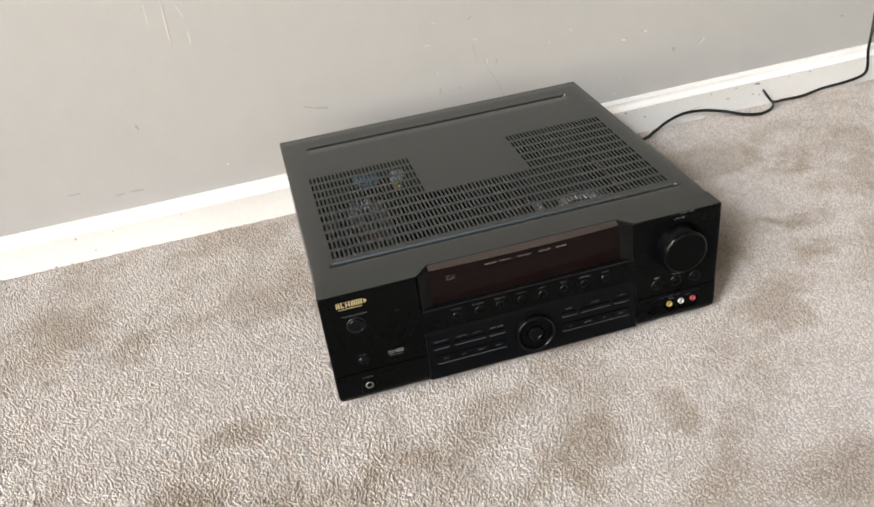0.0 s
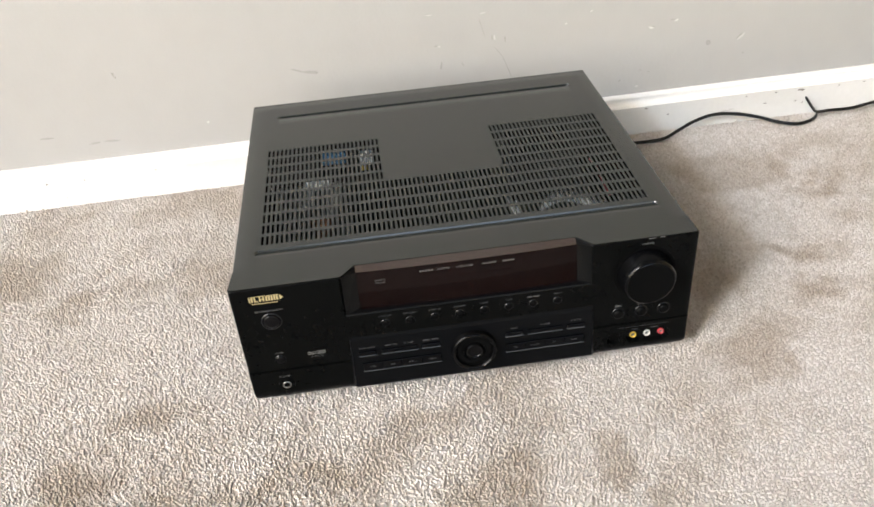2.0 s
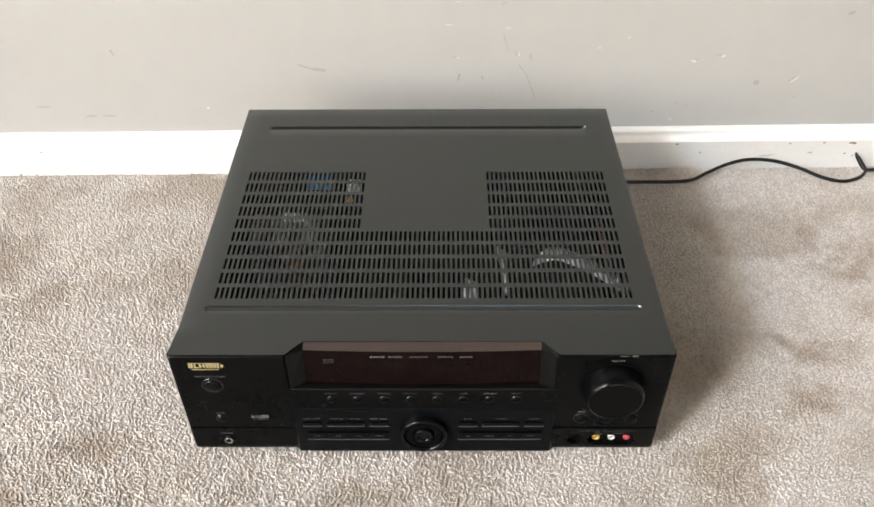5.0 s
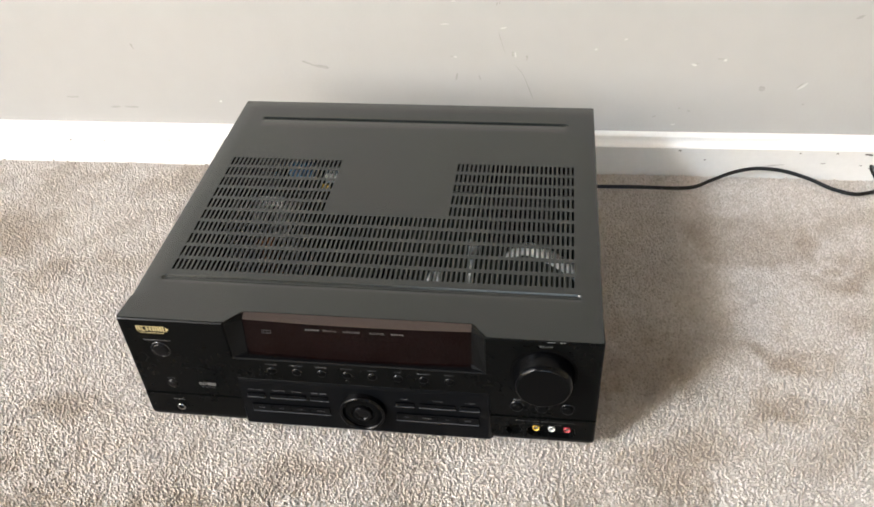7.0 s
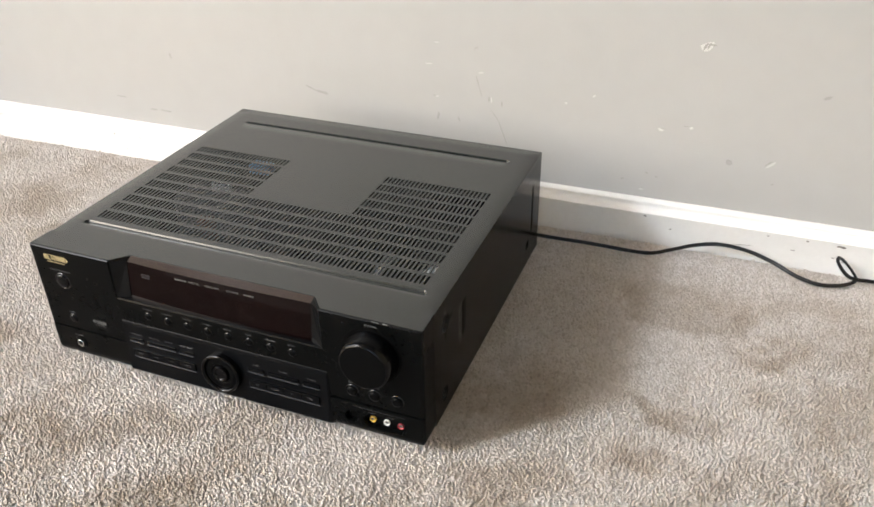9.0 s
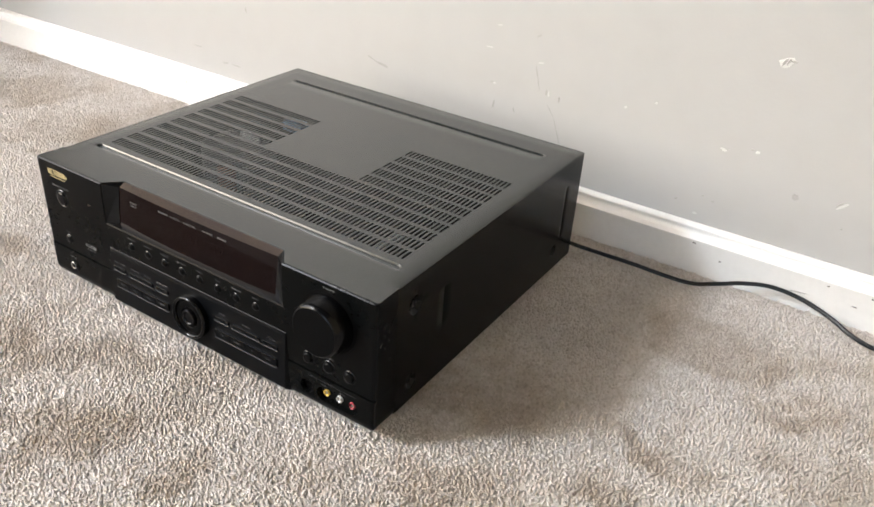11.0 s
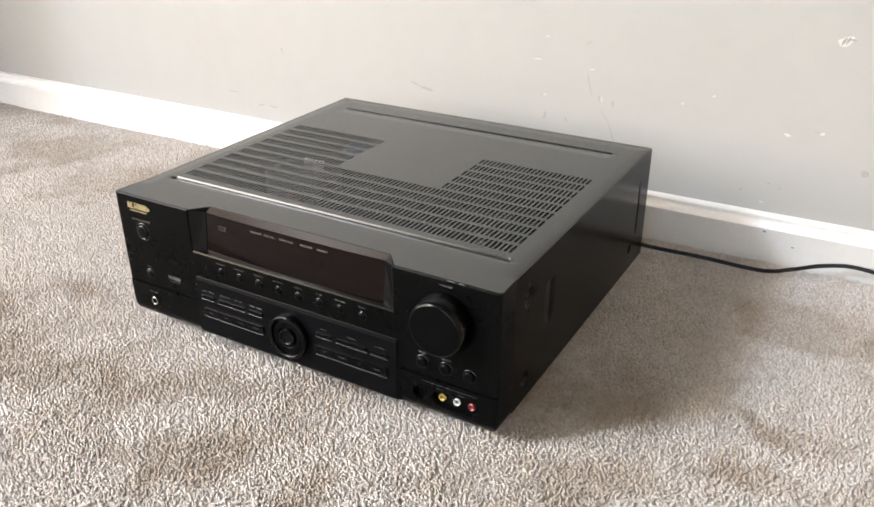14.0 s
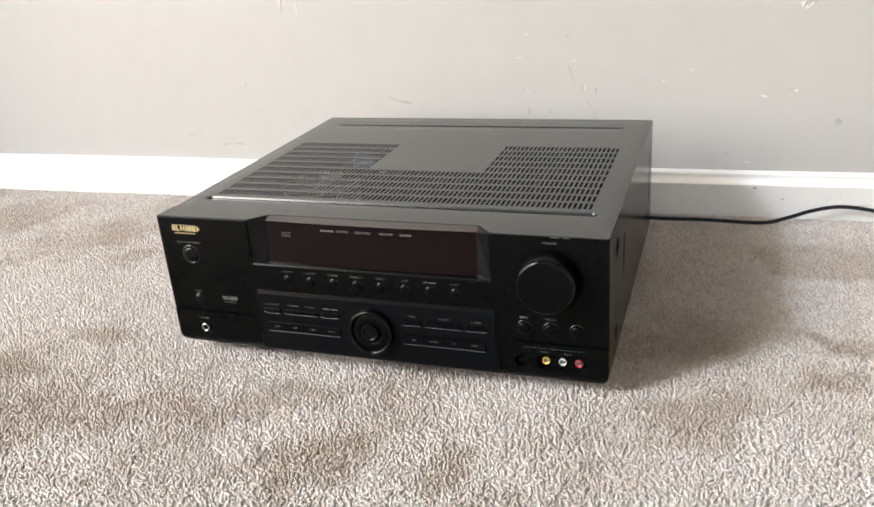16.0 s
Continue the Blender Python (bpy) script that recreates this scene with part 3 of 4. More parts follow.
# jog dial
DIAL = on_plate(0.2174, 0.0389) @ Matrix.Diagonal((1.02, 1.02, 1.0, 1.0))
dial = part("jog_dial", lathe(bmesh.new(), [(0.0176, -0.003), (0.0176, 0.0036), (0.0168, 0.0041), (0.0112, 0.0044), (0.0106, 0.0040), (0.0102, 0.0024), (0.0, 0.0022)], 64, DIAL), M_DIAL, rec, "round black jog dial with a dished face")
smooth_by_angle(dial, 40)
ob = part("outer_ring", lathe(bmesh.new(), [(0.0219, -0.004), (0.0219, 0.0040), (0.0216, 0.0055), (0.0209, 0.0066), (0.0199, 0.0070), (0.0188, 0.0064), (0.0180, 0.0050), (0.0177, 0.0030)], 64, DIAL, cap=False), M_RING, dial, "glossy black ring round the dial")
smooth_by_angle(ob, 50)
ob = part("centre_button", lathe(bmesh.new(), [(0.0088, 0.002), (0.0087, 0.0054), (0.0080, 0.0064), (0.0068, 0.0066), (0.0058, 0.0060), (0.0054, 0.0052), (0, 0.0055)], 40, DIAL), M_KNOB, dial, "small black button in the dial")
smooth_by_angle(ob, 40)

# volume knob; a flat black ring round it paints the shade of its recess
KX, KZ = 0.3848, 0.1035
KNOB = facing(KX, 0, KZ)
ring = part("knob_ring", lathe(bmesh.new(), [(0.0302, -0.0003), (0.0300, 0.0003), (0.0294, 0.0002), (0.0, 0.0002)], 72, KNOB), M_HOLE_SHADE, rec)
smooth_by_angle(ring, 40)
knob = part("volume_knob", lathe(bmesh.new(), [(0.0272, 0.0005), (0.0268, 0.0055), (0.0260, 0.0120), (0.0255, 0.0148), (0.0249, 0.0167), (0.0242, 0.0179), (0.0234, 0.0187), (0.0225, 0.0191)], 80, KNOB, cap=False), M_VOLUME, rec, "large black volume knob with a rounded rim")
part("face", lathe(bmesh.new(), [(0.0225, 0.0191), (0.0140, 0.0193), (0.0, 0.0194)], 80, KNOB, cap=False), M_DIAL, knob, "matt black face of the knob", smooth=True)
smooth_by_angle(knob, 40)


def round_button(name, x, z, r, proud, mat=M_KNOB, y=0.0, label=""):
    at = facing(x, y, z)
    cap = part(name, lathe(bmesh.new(), [(r, -0.0004), (r, proud * 0.5), (r * 0.90, proud * 0.85), (r * 0.6, proud), (0, proud * 1.05)], 28, at), mat, rec, label)
    smooth_by_angle(cap, 50)
    rim = part("rim", lathe(bmesh.new(), [(r * 1.30, 0.0), (r * 1.26, 0.0005), (r * 1.14, 0.0007), (r * 1.06, 0.0002), (r * 1.04, -0.0004)], 28, at, cap=False), M_RIM, cap)
    smooth_by_angle(rim, 60)
    return cap


round_button("power_button", 0.0312, 0.1030, 0.0076, 0.0020, label="round black power button")
round_button("mute_button", 0.0312, 0.0555, 0.0044, 0.0018)
for k in range(8):
    round_button("mode_button", 0.1350 + 0.02371 * k, 0.0834, 0.0037, 0.0017, M_DIAL)
for x in (0.3622, 0.3853, 0.4082):
    round_button("tone_knob", x, 0.0562, 0.0053, 0.0030, M_DIAL)


def socket(name, x, z, mat, label):
    at = facing(x, 0.0036, z) @ Matrix.Diagonal((0.9, 0.9, 1.0, 1.0))
    shell = part(name, lathe(bmesh.new(), [(0.0037, 0.0), (0.0036, 0.0018), (0.0033, 0.0020), (0.0028, 0.0016), (0.0026, -0.001)], 28, at, cap=False), mat, rec, label)
    smooth_by_angle(shell, 40)
    nick = part("contact", lathe(bmesh.new(), [(0.0019, -0.001), (0.0018, 0.0010), (0.0016, 0.0012), (0.0011, 0.0010), (0.0010, -0.001)], 24, at, cap=False), M_ALU_DARK, shell, "dull metal contact ring")
    smooth_by_angle(nick, 40)
    part("hole", lathe(bmesh.new(), [(0.0034, -0.0006), (0.0, -0.0006)], 20, at, cap=False), M_HOLE_SHADE, shell)


socket("video_socket", 0.3803, 0.0234, M_YEL, "yellow phono socket")
socket("audio_socket", 0.3948, 0.0234, M_WHT, "white phono socket")
socket("audio_socket", 0.4092, 0.0234, M_REDP, "red phono socket")
sv = part("round_socket", lathe(bmesh.new(), [(0.0056, 0.0), (0.0054, 0.0010), (0.0046, 0.0010), (0.0044, -0.0005), (0, -0.0005)], 32, facing(0.3600, 0.0037, 0.0234)), M_HOLE_SHADE, rec)
smooth_by_angle(sv, 40)
jk = part("headphone_socket", lathe(bmesh.new(), [(0.0080, 0.0), (0.0078, 0.0006), (0.0060, 0.0006), (0.0056, -0.0004), (0, -0.0004)], 32, facing(0.0322, -0.0007, 0.0238)), M_PANEL, rec)
smooth_by_angle(jk, 40)
nut = part("bush", lathe(bmesh.new(), [(0.0044, -0.0004), (0.0043, 0.0016), (0.0039, 0.0019), (0.0029, 0.0015), (0.0027, -0.0004)], 28, facing(0.0322, -0.0007, 0.0238), cap=False), M_CHROME, jk, "nickel bush")
smooth_by_angle(nut, 40)

# ---- print on the front ----
F = -0.0001


def word(text, x, z, size, parent=None, mat=None, y=F, wide=1.15, at=None):
    return lettering("print", text, size, mat or M_INKDIM, parent or front, at or facing(x, y, z), wide=wide)


word("POWER/STANDBY", 0.0312, 0.1155, 0.0028)
word("MUTE", 0.0312, 0.0635, 0.0026)
word("PHONES", 0.0318, 0.0338, 0.0026, y=-0.0008)
word("VOLUME", 0.3855, 0.1362, 0.0027, mat=M_INK)
word("BASS", 0.3620, 0.0655, 0.0028, mat=M_INK)
word("TREBLE", 0.3853, 0.0655, 0.0028)
word("VCR 2", 0.3880, 0.0372, 0.0022, y=-0.0008)
word("VIDEO", 0.3800, 0.0335, 0.0020, y=-0.0008)
word("AUDIO", 0.4005, 0.0335, 0.0020, y=-0.0008)
bars("print_line", [(-0.016, 0, 0.022, 0.0002), (0.016, 0, 0.022, 0.0002)], M_INKDIM, front, facing(0.388, -0.0007, 0.0372))
for k, text in enumerate(("STADIUM", "CONCERT", "THEATER", "CHURCH", "ARENA", "CLUB", "", "NIGHT")):
    x = 0.1350 + 0.02371 * k
    if text:
        word(text, x, 0.0918, 0.0024)
    else:
        bars("print", [(-0.0035, 0, 0.005, 0.0011), (0.003, 0, 0.006, 0.0011)], M_INKDIM, front, facing(x, F, 0.0918))
for x, text in ((0.1142, "SURR. MODE"), (0.1368, "PRESET EQ"), (0.1545, "BY PASS"), (0.2885, "TUNING"), (0.3192, "P. SCAN"), (0.2580, "BAND")):
    word(text, x, 0, 0.0023, ctrl, at=on_plate(x, 0.0570) @ Matrix.Translation((0, 0, 0.0001)))
bars("print", [(0.0017 * k - 0.0068, 0, 0.0012, 0.0016) for k in range(9) if k != 4], M_INKDIM, ctrl, on_plate(0.1759, 0.0570))
for x0, names in ((0.1080, ("DVD", "SAT", "VCR 1", "VCR 2")), (0.2490, ("CD", "TUNER", "TV", "TAPE"))):
    for k, text in enumerate(names):
        word(text, 0, 0, 0.0024, ctrl, at=on_plate(x0 + 0.0194 * (k + 0.5), LOW) @ Matrix.Translation((0, 0, 0.0019)))

# badge: plain gold shapes with an arrow end
bm = bmesh.new()
for x, w, z, h in ((0.0158, 0.0012, 0.1300, 0.0052), (0.0180, 0.0016, 0.1300, 0.0050), (0.0205, 0.0012, 0.1300, 0.0052), (0.0222, 0.0022, 0.1278, 0.0010), (0.0252, 0.0012, 0.1300, 0.0052), (0.0285, 0.0012, 0.1300, 0.0052), (0.0268, 0.0024, 0.1298, 0.0009)):
    box(bm, x - w / 2, x + w / 2, -0.0003, 0.0004, z - h / 2, z + h / 2)
for k in range(5):
    x = 0.0312 + 0.0024 * k
    box(bm, x - 0.0008, x + 0.0008, -0.0003, 0.0004, 0.1274, 0.1326)
box(bm, 0.0152, 0.0425, -0.0003, 0.0004, 0.1331, 0.1335)
tri = [bm.verts.new(c) for c in ((0.0430, -0.0003, 0.1270), (0.0430, -0.0003, 0.1332), (0.0462, -0.0003, 0.1301))]
bm.faces.new(tri)
for k in range(12):
    x = 0.0178 + 0.0020 * k
    box(bm, x - 0.0007, x + 0.0007, -0.0003, 0.0004, 0.1247, 0.1256)
part("badge", bm, M_GOLD, front, "gold printed badge of bars and an arrow")
# surround-format mark: a framed double shape over a row of bars
bm = bmesh.new()
for x0, x1, z0, z1 in ((0.0580, 0.0612, 0.0568, 0.0600), (0.0620, 0.0652, 0.0568, 0.0600)):
    for a, b, c, d in ((x0, x1, z1 - 0.0005, z1), (x0, x1, z0, z0 + 0.0005), (x0, x0 + 0.0005, z0, z1), (x1 - 0.0005, x1, z0, z1)):
        box(bm, a, b, -0.0003, 0.0004, c, d)
for a, b, c, d in ((0.0662, 0.0745, 0.0597, 0.0602), (0.0662, 0.0745, 0.0566, 0.0571), (0.0740, 0.0745, 0.0566, 0.0602), (0.0662, 0.0667, 0.0566, 0.0602)):
    box(bm, a, b, -0.0003, 0.0004, c, d)
for k in range(5):
    box(bm, 0.0674 + 0.00135 * k, 0.0682 + 0.00135 * k, -0.0003, 0.0004, 0.0577, 0.0591)
part("format_mark", bm, M_INK, front, "small grey framed mark")
word("D I G I T A L", 0.0663, 0.0541, 0.0021, mat=M_INK)

# print on the display window's sloping face
GLASS_TILT = math.degrees(math.atan2(GP[1][0] - GP[2][0], GP[1][1] - GP[2][1]))


def on_glass(x, z, out=0.00015):
    """A pose on the display face: its own z points out of it."""
    y = GP[2][0] + (GP[1][0] - GP[2][0]) * (z - GP[2][1]) / (GP[1][1] - GP[2][1])
    return Matrix.Translation((x, glass_y(x, y) - out, z)) @ pose(0, 0, 0, 90 - GLASS_TILT, 0, 0)


for text, x, wide in (("DIGITAL", 0.1942, 1.22), ("SURROUND", 0.2142, 1.08), ("RECEIVER", 0.2372, 1.18)):
    word(text, x, 0, 0.0027, glass, M_INKGLASS, wide=wide, at=on_glass(x, 0.1326))
bars("print", [(-0.0054 + 0.0027 * k, 0, 0.0017, 0.0016) for k in range(5)], M_INKGLASS, glass, on_glass(0.1782, 0.1326), "row of small plain printed bars")
bars("print", [(-0.0045 + 0.0023 * k, 0, 0.0014, 0.0016) for k in range(5)], M_INKGLASS, glass, on_glass(0.2553, 0.1326))
bars("segment", [(-0.021 + 0.0062 * k, 0, 0.0040, 0.0009) for k in range(8) if k != 3] + [(-0.0225 + 0.0062 * k, -0.0030, 0.0008, 0.0052) for k in range(8) if k != 3], M_GHOST, glass, on_glass(0.2330, 0.1232, 0.0001), "faint unlit display segments")
word("REMOTE", 0, 0, 0.0023, glass, M_INKDIM, at=on_glass(0.1350, 0.1280))
word("SENSOR", 0, 0, 0.0023, glass, M_INKDIM, at=on_glass(0.1350, 0.1252))

# ---- inside, seen through the slots ----
# board, transformer and heat sink carry the shade inside in their dark colours
part("circuit_board", box(bmesh.new(), 0.020, 0.415, 0.040, 0.375, 0.022, 0.0236), M_BOARD, rec)


def heat_sink(x0, x1, y0, y1, z1, n):
    sink = part("heat_sink", box(bmesh.new(), x0, x1, y0, y1, 0.024, 0.034), M_ALU_DARK, rec, "aluminium heat sink, darkened for the shade inside")
    step = (x1 - x0) / n
    for k in range(n):
        part("fin", box(bmesh.new(), x0 + step * (k + 0.25), x0 + step * (k + 0.75), y0, y1, 0.034, z1), M_ALU_DARK, sink)
    return sink


heat_sink(0.030, 0.110, 0.186, 0.234, 0.108, 13)
for k in range(6):
    part("terminal", box(bmesh.new(), 0.0645 + 0.0046 * k, 0.0675 + 0.0046 * k, 0.2190, 0.2245, 0.108, 0.1180, 0.0004), M_STEEL, rec, "bright metal terminal")
part("transformer", box(bmesh.new(), 0.312, 0.392, 0.268, 0.340, 0.024, 0.095, 0.004), M_HOLE_SHADE, rec)
part("daughter_board", box(bmesh.new(), 0.074, 0.150, 0.244, 0.294, 0.1070, 0.1088), M_HOLE_SHADE, rec, "dark upper circuit board")
part("relay", box(bmesh.new(), 0.082, 0.112, 0.274, 0.290, 0.109, 0.122, 0.002), M_BLUE, rec, "blue plastic relay")
part("connector", box(bmesh.new(), 0.128, 0.143, 0.266, 0.278, 0.109, 0.122, 0.001), M_WHT, rec, "white plastic connector")
part("connector", box(bmesh.new(), 0.127, 0.136, 0.252, 0.257, 0.109, 0.115, 0.001), M_YEL, rec, "yellow plastic connector")
part("coil", lathe(bmesh.new(), [(0.010, 0.024), (0.012, 0.028), (0.012, 0.088), (0.010, 0.091)], 20, Matrix.Translation((0.077, 0.183, 0))), M_COPPER, rec, "copper coil")
for x, y in ((0.205, 0.150), (0.235, 0.150), (0.205, 0.185), (0.235, 0.115)):
    part("capacitor", lathe(bmesh.new(), [(0.011, 0.024), (0.011, 0.066), (0.0095, 0.068), (0, 0.0675)], 24, Matrix.Translation((x, y, 0))), M_KNOB, rec)
# a pale flat ribbon cable, bowed over the parts deep inside
bm = bmesh.new()
prev = None
for k in range(29):
    u = k / 28
    x = 0.336 + 0.092 * u
    y = 0.220 + 0.016 * math.sin(min(1.0, u * 2.4) * math.pi * 0.6) - 0.058 * max(0.0, u - 0.2)
    z = 0.046 + 0.010 * math.sin(math.pi * u)
    cur = [bm.verts.new((x, y - 0.012 * min(1.0, 0.3 + u * 4), z)), bm.verts.new((x + 0.003, y + 0.010, z))]
    if prev:
        bm.faces.new((prev[0], cur[0], cur[1], prev[1]))
    prev = cur
ribbon = part("ribbon_cable", bm, M_RIBBON, rec, "pale flat ribbon cable", smooth=True)
mod = ribbon.modifiers.new("thickness", "SOLIDIFY")
mod.thickness = 0.0008


def wire(x, y0, y1, z, r, mat, label=""):
    """A short round lead running from front to back."""
    bm = bmesh.new()
    rings = []
    for k in range(9):
        u = k / 8
        c = Vector((x + 0.0012 * math.sin(5 * u + x * 400), y0 + (y1 - y0) * u, z + 0.004 * math.sin(math.pi * u)))
        rings.append([bm.verts.new(c + Vector((r * math.cos(a), 0, r * math.sin(a)))) for a in (0.785 * j for j in range(8))])
    for p, q in zip(rings, rings[1:]):
        for j in range(8):
            bm.faces.new((p[j], p[(j + 1) % 8], q[(j + 1) % 8], q[j]))
    return part("wire", bm, mat, rec, label, smooth=True)


for k, x in enumerate((0.2990, 0.3022, 0.3054)):
    wire(x, 0.155 + 0.004 * k, 0.236 - 0.006 * k, 0.058, 0.0016, M_RIBBON, "pale grey wire")
for k, x in enumerate((0.2600, 0.2645, 0.2690)):
    wire(x, 0.148, 0.184 - 0.003 * k, 0.058, 0.0019, M_RIBBON, "pale grey wire")
for x, y0, y1 in ((0.4180, 0.21, 0.30), (0.2380, 0.12, 0.15), (0.2280, 0.12, 0.14)):
    wire(x, y0, y1, 0.060, 0.0016, M_REDW, "dull red wire")
wire(0.4250, 0.150, 0.180, 0.060, 0.0019, M_RIBBON, "pale grey wire")
# chipped paint on the front edge
bm = bmesh.new()
for x, w in ((0.3900, 0.0070), (0.3985, 0.0022), (0.4010, 0.0014)):
    box(bm, x - w / 2, x + w / 2, 0.0003, 0.0012 if w < 0.003 else 0.0006, H - 0.0004, H + 0.00005)
part("chipped_edge", bm, M_CHIP, front, "pale chips on the edge")

# ---- power cord ----


def tube(name, points, rx, rz, mat, label, category):
    """A flat flexible lead along a smooth line through the points."""
    P = [Vector(p) for p in points]
    line = []
    for i in range(len(P) - 1):
        a, b, c, d = P[max(i - 1, 0)], P[i], P[i + 1], P[min(i + 2, len(P) - 1)]
        for k in range(8):
            t = k / 8
            line.append(0.5 * ((2 * b) + (c - a) * t + (2 * a - 5 * b + 4 * c - d) * t * t + (3 * b - a - 3 * c + d) * t ** 3))
    line.append(P[-1])
    bm = bmesh.new()
    rings = []
    side = Vector((0, 0, 1))
    for i, p in enumerate(line):
        fwd = (line[min(i + 1, len(line) - 1)] - line[max(i - 1, 0)]).normalized()
        s = side - fwd * side.dot(fwd)
        s.normalize()
        side = side * 0.2 + s * 0.8
        u = fwd.cross(s)
        ring_v = []
        for k in range(12):
            a = 2 * math.pi * k / 12
            w = 1 - 0.28 * (abs(math.sin(a)) > 0.95)
            ring_v.append(bm.verts.new(p + s * (rx * math.cos(a)) + u * (rz * w * math.sin(a))))
        rings.append(ring_v)
    for a, b in zip(rings, rings[1:]):
        for k in range(12):
            bm.faces.new((a[k], a[(k + 1) % 12], b[(k + 1) % 12], b[k]))
    bm.faces.new(rings[0])
    bm.faces.new(rings[-1])
    return tagged(part(name, bm, mat, smooth=True), label, category)


tube("power_cord", [(0.405, 0.3925, 0.026), (0.408, 0.412, 0.014), (0.430, 0.430, 0.001), (0.497, 0.434, 0.000), (0.567, 0.440, -0.003), (0.598, 0.454, 0.000), (0.626, 0.464, 0.007),
                    (0.657, 0.468, 0.0125), (0.692, 0.467, 0.0105), (0.725, 0.458, 0.005), (0.752, 0.446, -0.001), (0.778, 0.440, -0.004), (0.800, 0.446, -0.005), (0.815, 0.457, -0.006),
                    (0.8232, 0.4690, -0.005), (0.8175, 0.4735, 0.003), (0.806, 0.4695, 0.0167), (0.7975, 0.4615, 0.0258), (0.7958, 0.4540, 0.0250), (0.8025, 0.4520, 0.0155), (0.813, 0.4560, 0.0045), (0.825, 0.4590, 0.001), (0.838, 0.462, 0.000), (0.873, 0.461, 0.000), (0.918, 0.470, 0.001),
                    (0.966, 0.474, 0.001), (0.997, 0.472, 0.008), (1.003, 0.471, 0.022), (0.9985, 0.471, 0.053), (1.002, 0.474, 0.086), (1.012, 0.486, 0.130), (1.02, 0.494, 0.20), (1.02, 0.501, 0.26)],
     0.0025, 0.0017, M_CORD, "flat black power cord lying along the baseboard", "cord")

# ---- marks on the wall and baseboard ----


def blot(parent, x, z, w, h, turn, mat, seed, name, y=0.0):
    """A thin ragged fleck on a wall, in the wall's frame."""
    rng = random.Random(seed)
    bm = bmesh.new()
    n = 14
    pts = []
    for k in range(n):
        a = 2 * math.pi * k / n
        r = 0.5 * (0.65 + 0.5 * rng.random())
        px, pz = w * r * math.cos(a), h * r * math.sin(a)
        ca, sa = math.cos(radians(turn)), math.sin(radians(turn))
        pts.append((x + px * ca - pz * sa, z + px * sa + pz * ca))
    lo = [bm.verts.new((px, y, pz)) for px, pz in pts]
    hi = [bm.verts.new((x + (px - x) * 0.85, y - 0.0003, z + (pz - z) * 0.85)) for px, pz in pts]
    bm.faces.new(hi)
    for k in range(n):
        bm.faces.new((lo[k], lo[(k + 1) % n], hi[(k + 1) % n], hi[k]))
    return part(name, bm, mat, parent, at=ROOM)


def scratch(x0, z0, x1, z1, width, mat, seed, name="scratch"):
    """A thin ragged line on the wall from one place to another."""
    turn = math.degrees(math.atan2(z1 - z0, x1 - x0))
    blot(wall_back, (x0 + x1) / 2, (z0 + z1) / 2, math.hypot(x1 - x0, z1 - z0), width, turn, mat, seed, name)


# chips that show pale plaster
blot(wall_back, 0.5605, 0.1475, 0.0085, 0.0036, -15, M_FLECK, 1, "chip")
blot(wall_back, 0.5640, 0.1490, 0.0050, 0.0012, 10, M_SCUFF_SHADE, 2, "scuff")
blot(wall_back, 0.5975, 0.1545, 0.0060, 0.0034, 25, M_FLECK, 3, "chip")
blot(wall_back, 0.5920, 0.1562, 0.0080, 0.0014, 5, M_SCUFF_SHADE, 4, "scuff")
blot(wall_back, -0.0790, 0.0850, 0.0042, 0.0030, 10, M_FLECK, 5, "chip")
blot(wall_back, 0.3180, 0.1965, 0.0075, 0.0022, 10, M_FAINT, 6, "chip")
blot(wall_back, 0.3335, 0.1595, 0.0026, 0.0095, 5, M_FAINT, 7, "chip")
blot(wall_back, 0.3300, 0.1605, 0.0022, 0.0090, 0, M_SCUFF_SHADE, 8, "scuff")
blot(wall_back, 0.3485, 0.1555, 0.0024, 0.0095, 0, M_SCUFF_SHADE, 9, "scuff")
blot(wall_back, 0.2550, 0.1560, 0.0055, 0.0022, 0, M_FAINT, 10, "chip")
blot(wall_back, 0.2510, 0.1568, 0.0050, 0.0016, 0, M_SCUFF_SHADE, 11, "scuff")
blot(wall_back, 0.6990, 0.1190, 0.0150, 0.0034, 40, M_FAINT, 12, "chip")
blot(wall_back, 0.6955, 0.1200, 0.0130, 0.0020, 42, M_SCUFF_SHADE, 13, "scuff")
blot(wall_back, 0.4360, 0.1680, 0.0042, 0.0026, 20, M_FAINT, 14, "chip")
blot(wall_back, 0.4720, 0.1820, 0.0042, 0.0026, 20, M_FAINT, 15, "chip")
blot(wall_back, 0.2430, 0.2015, 0.0130, 0.0016, 3, M_FAINT, 16, "chip")
blot(wall_back, 0.2550, 0.2320, 0.0070, 0.0014, 3, M_FAINT, 17, "chip")
blot(wall_back, 0.5450, 0.0600, 0.0060, 0.0024, 3, M_FAINT, 18, "chip")
# a torn patch of paint; grey flecks paint the shadows of its raised rims
blot(wall_back, 0.6015, 0.2590, 0.0190, 0.0120, 30, M_FLECK, 19, "torn_shaded_paint")
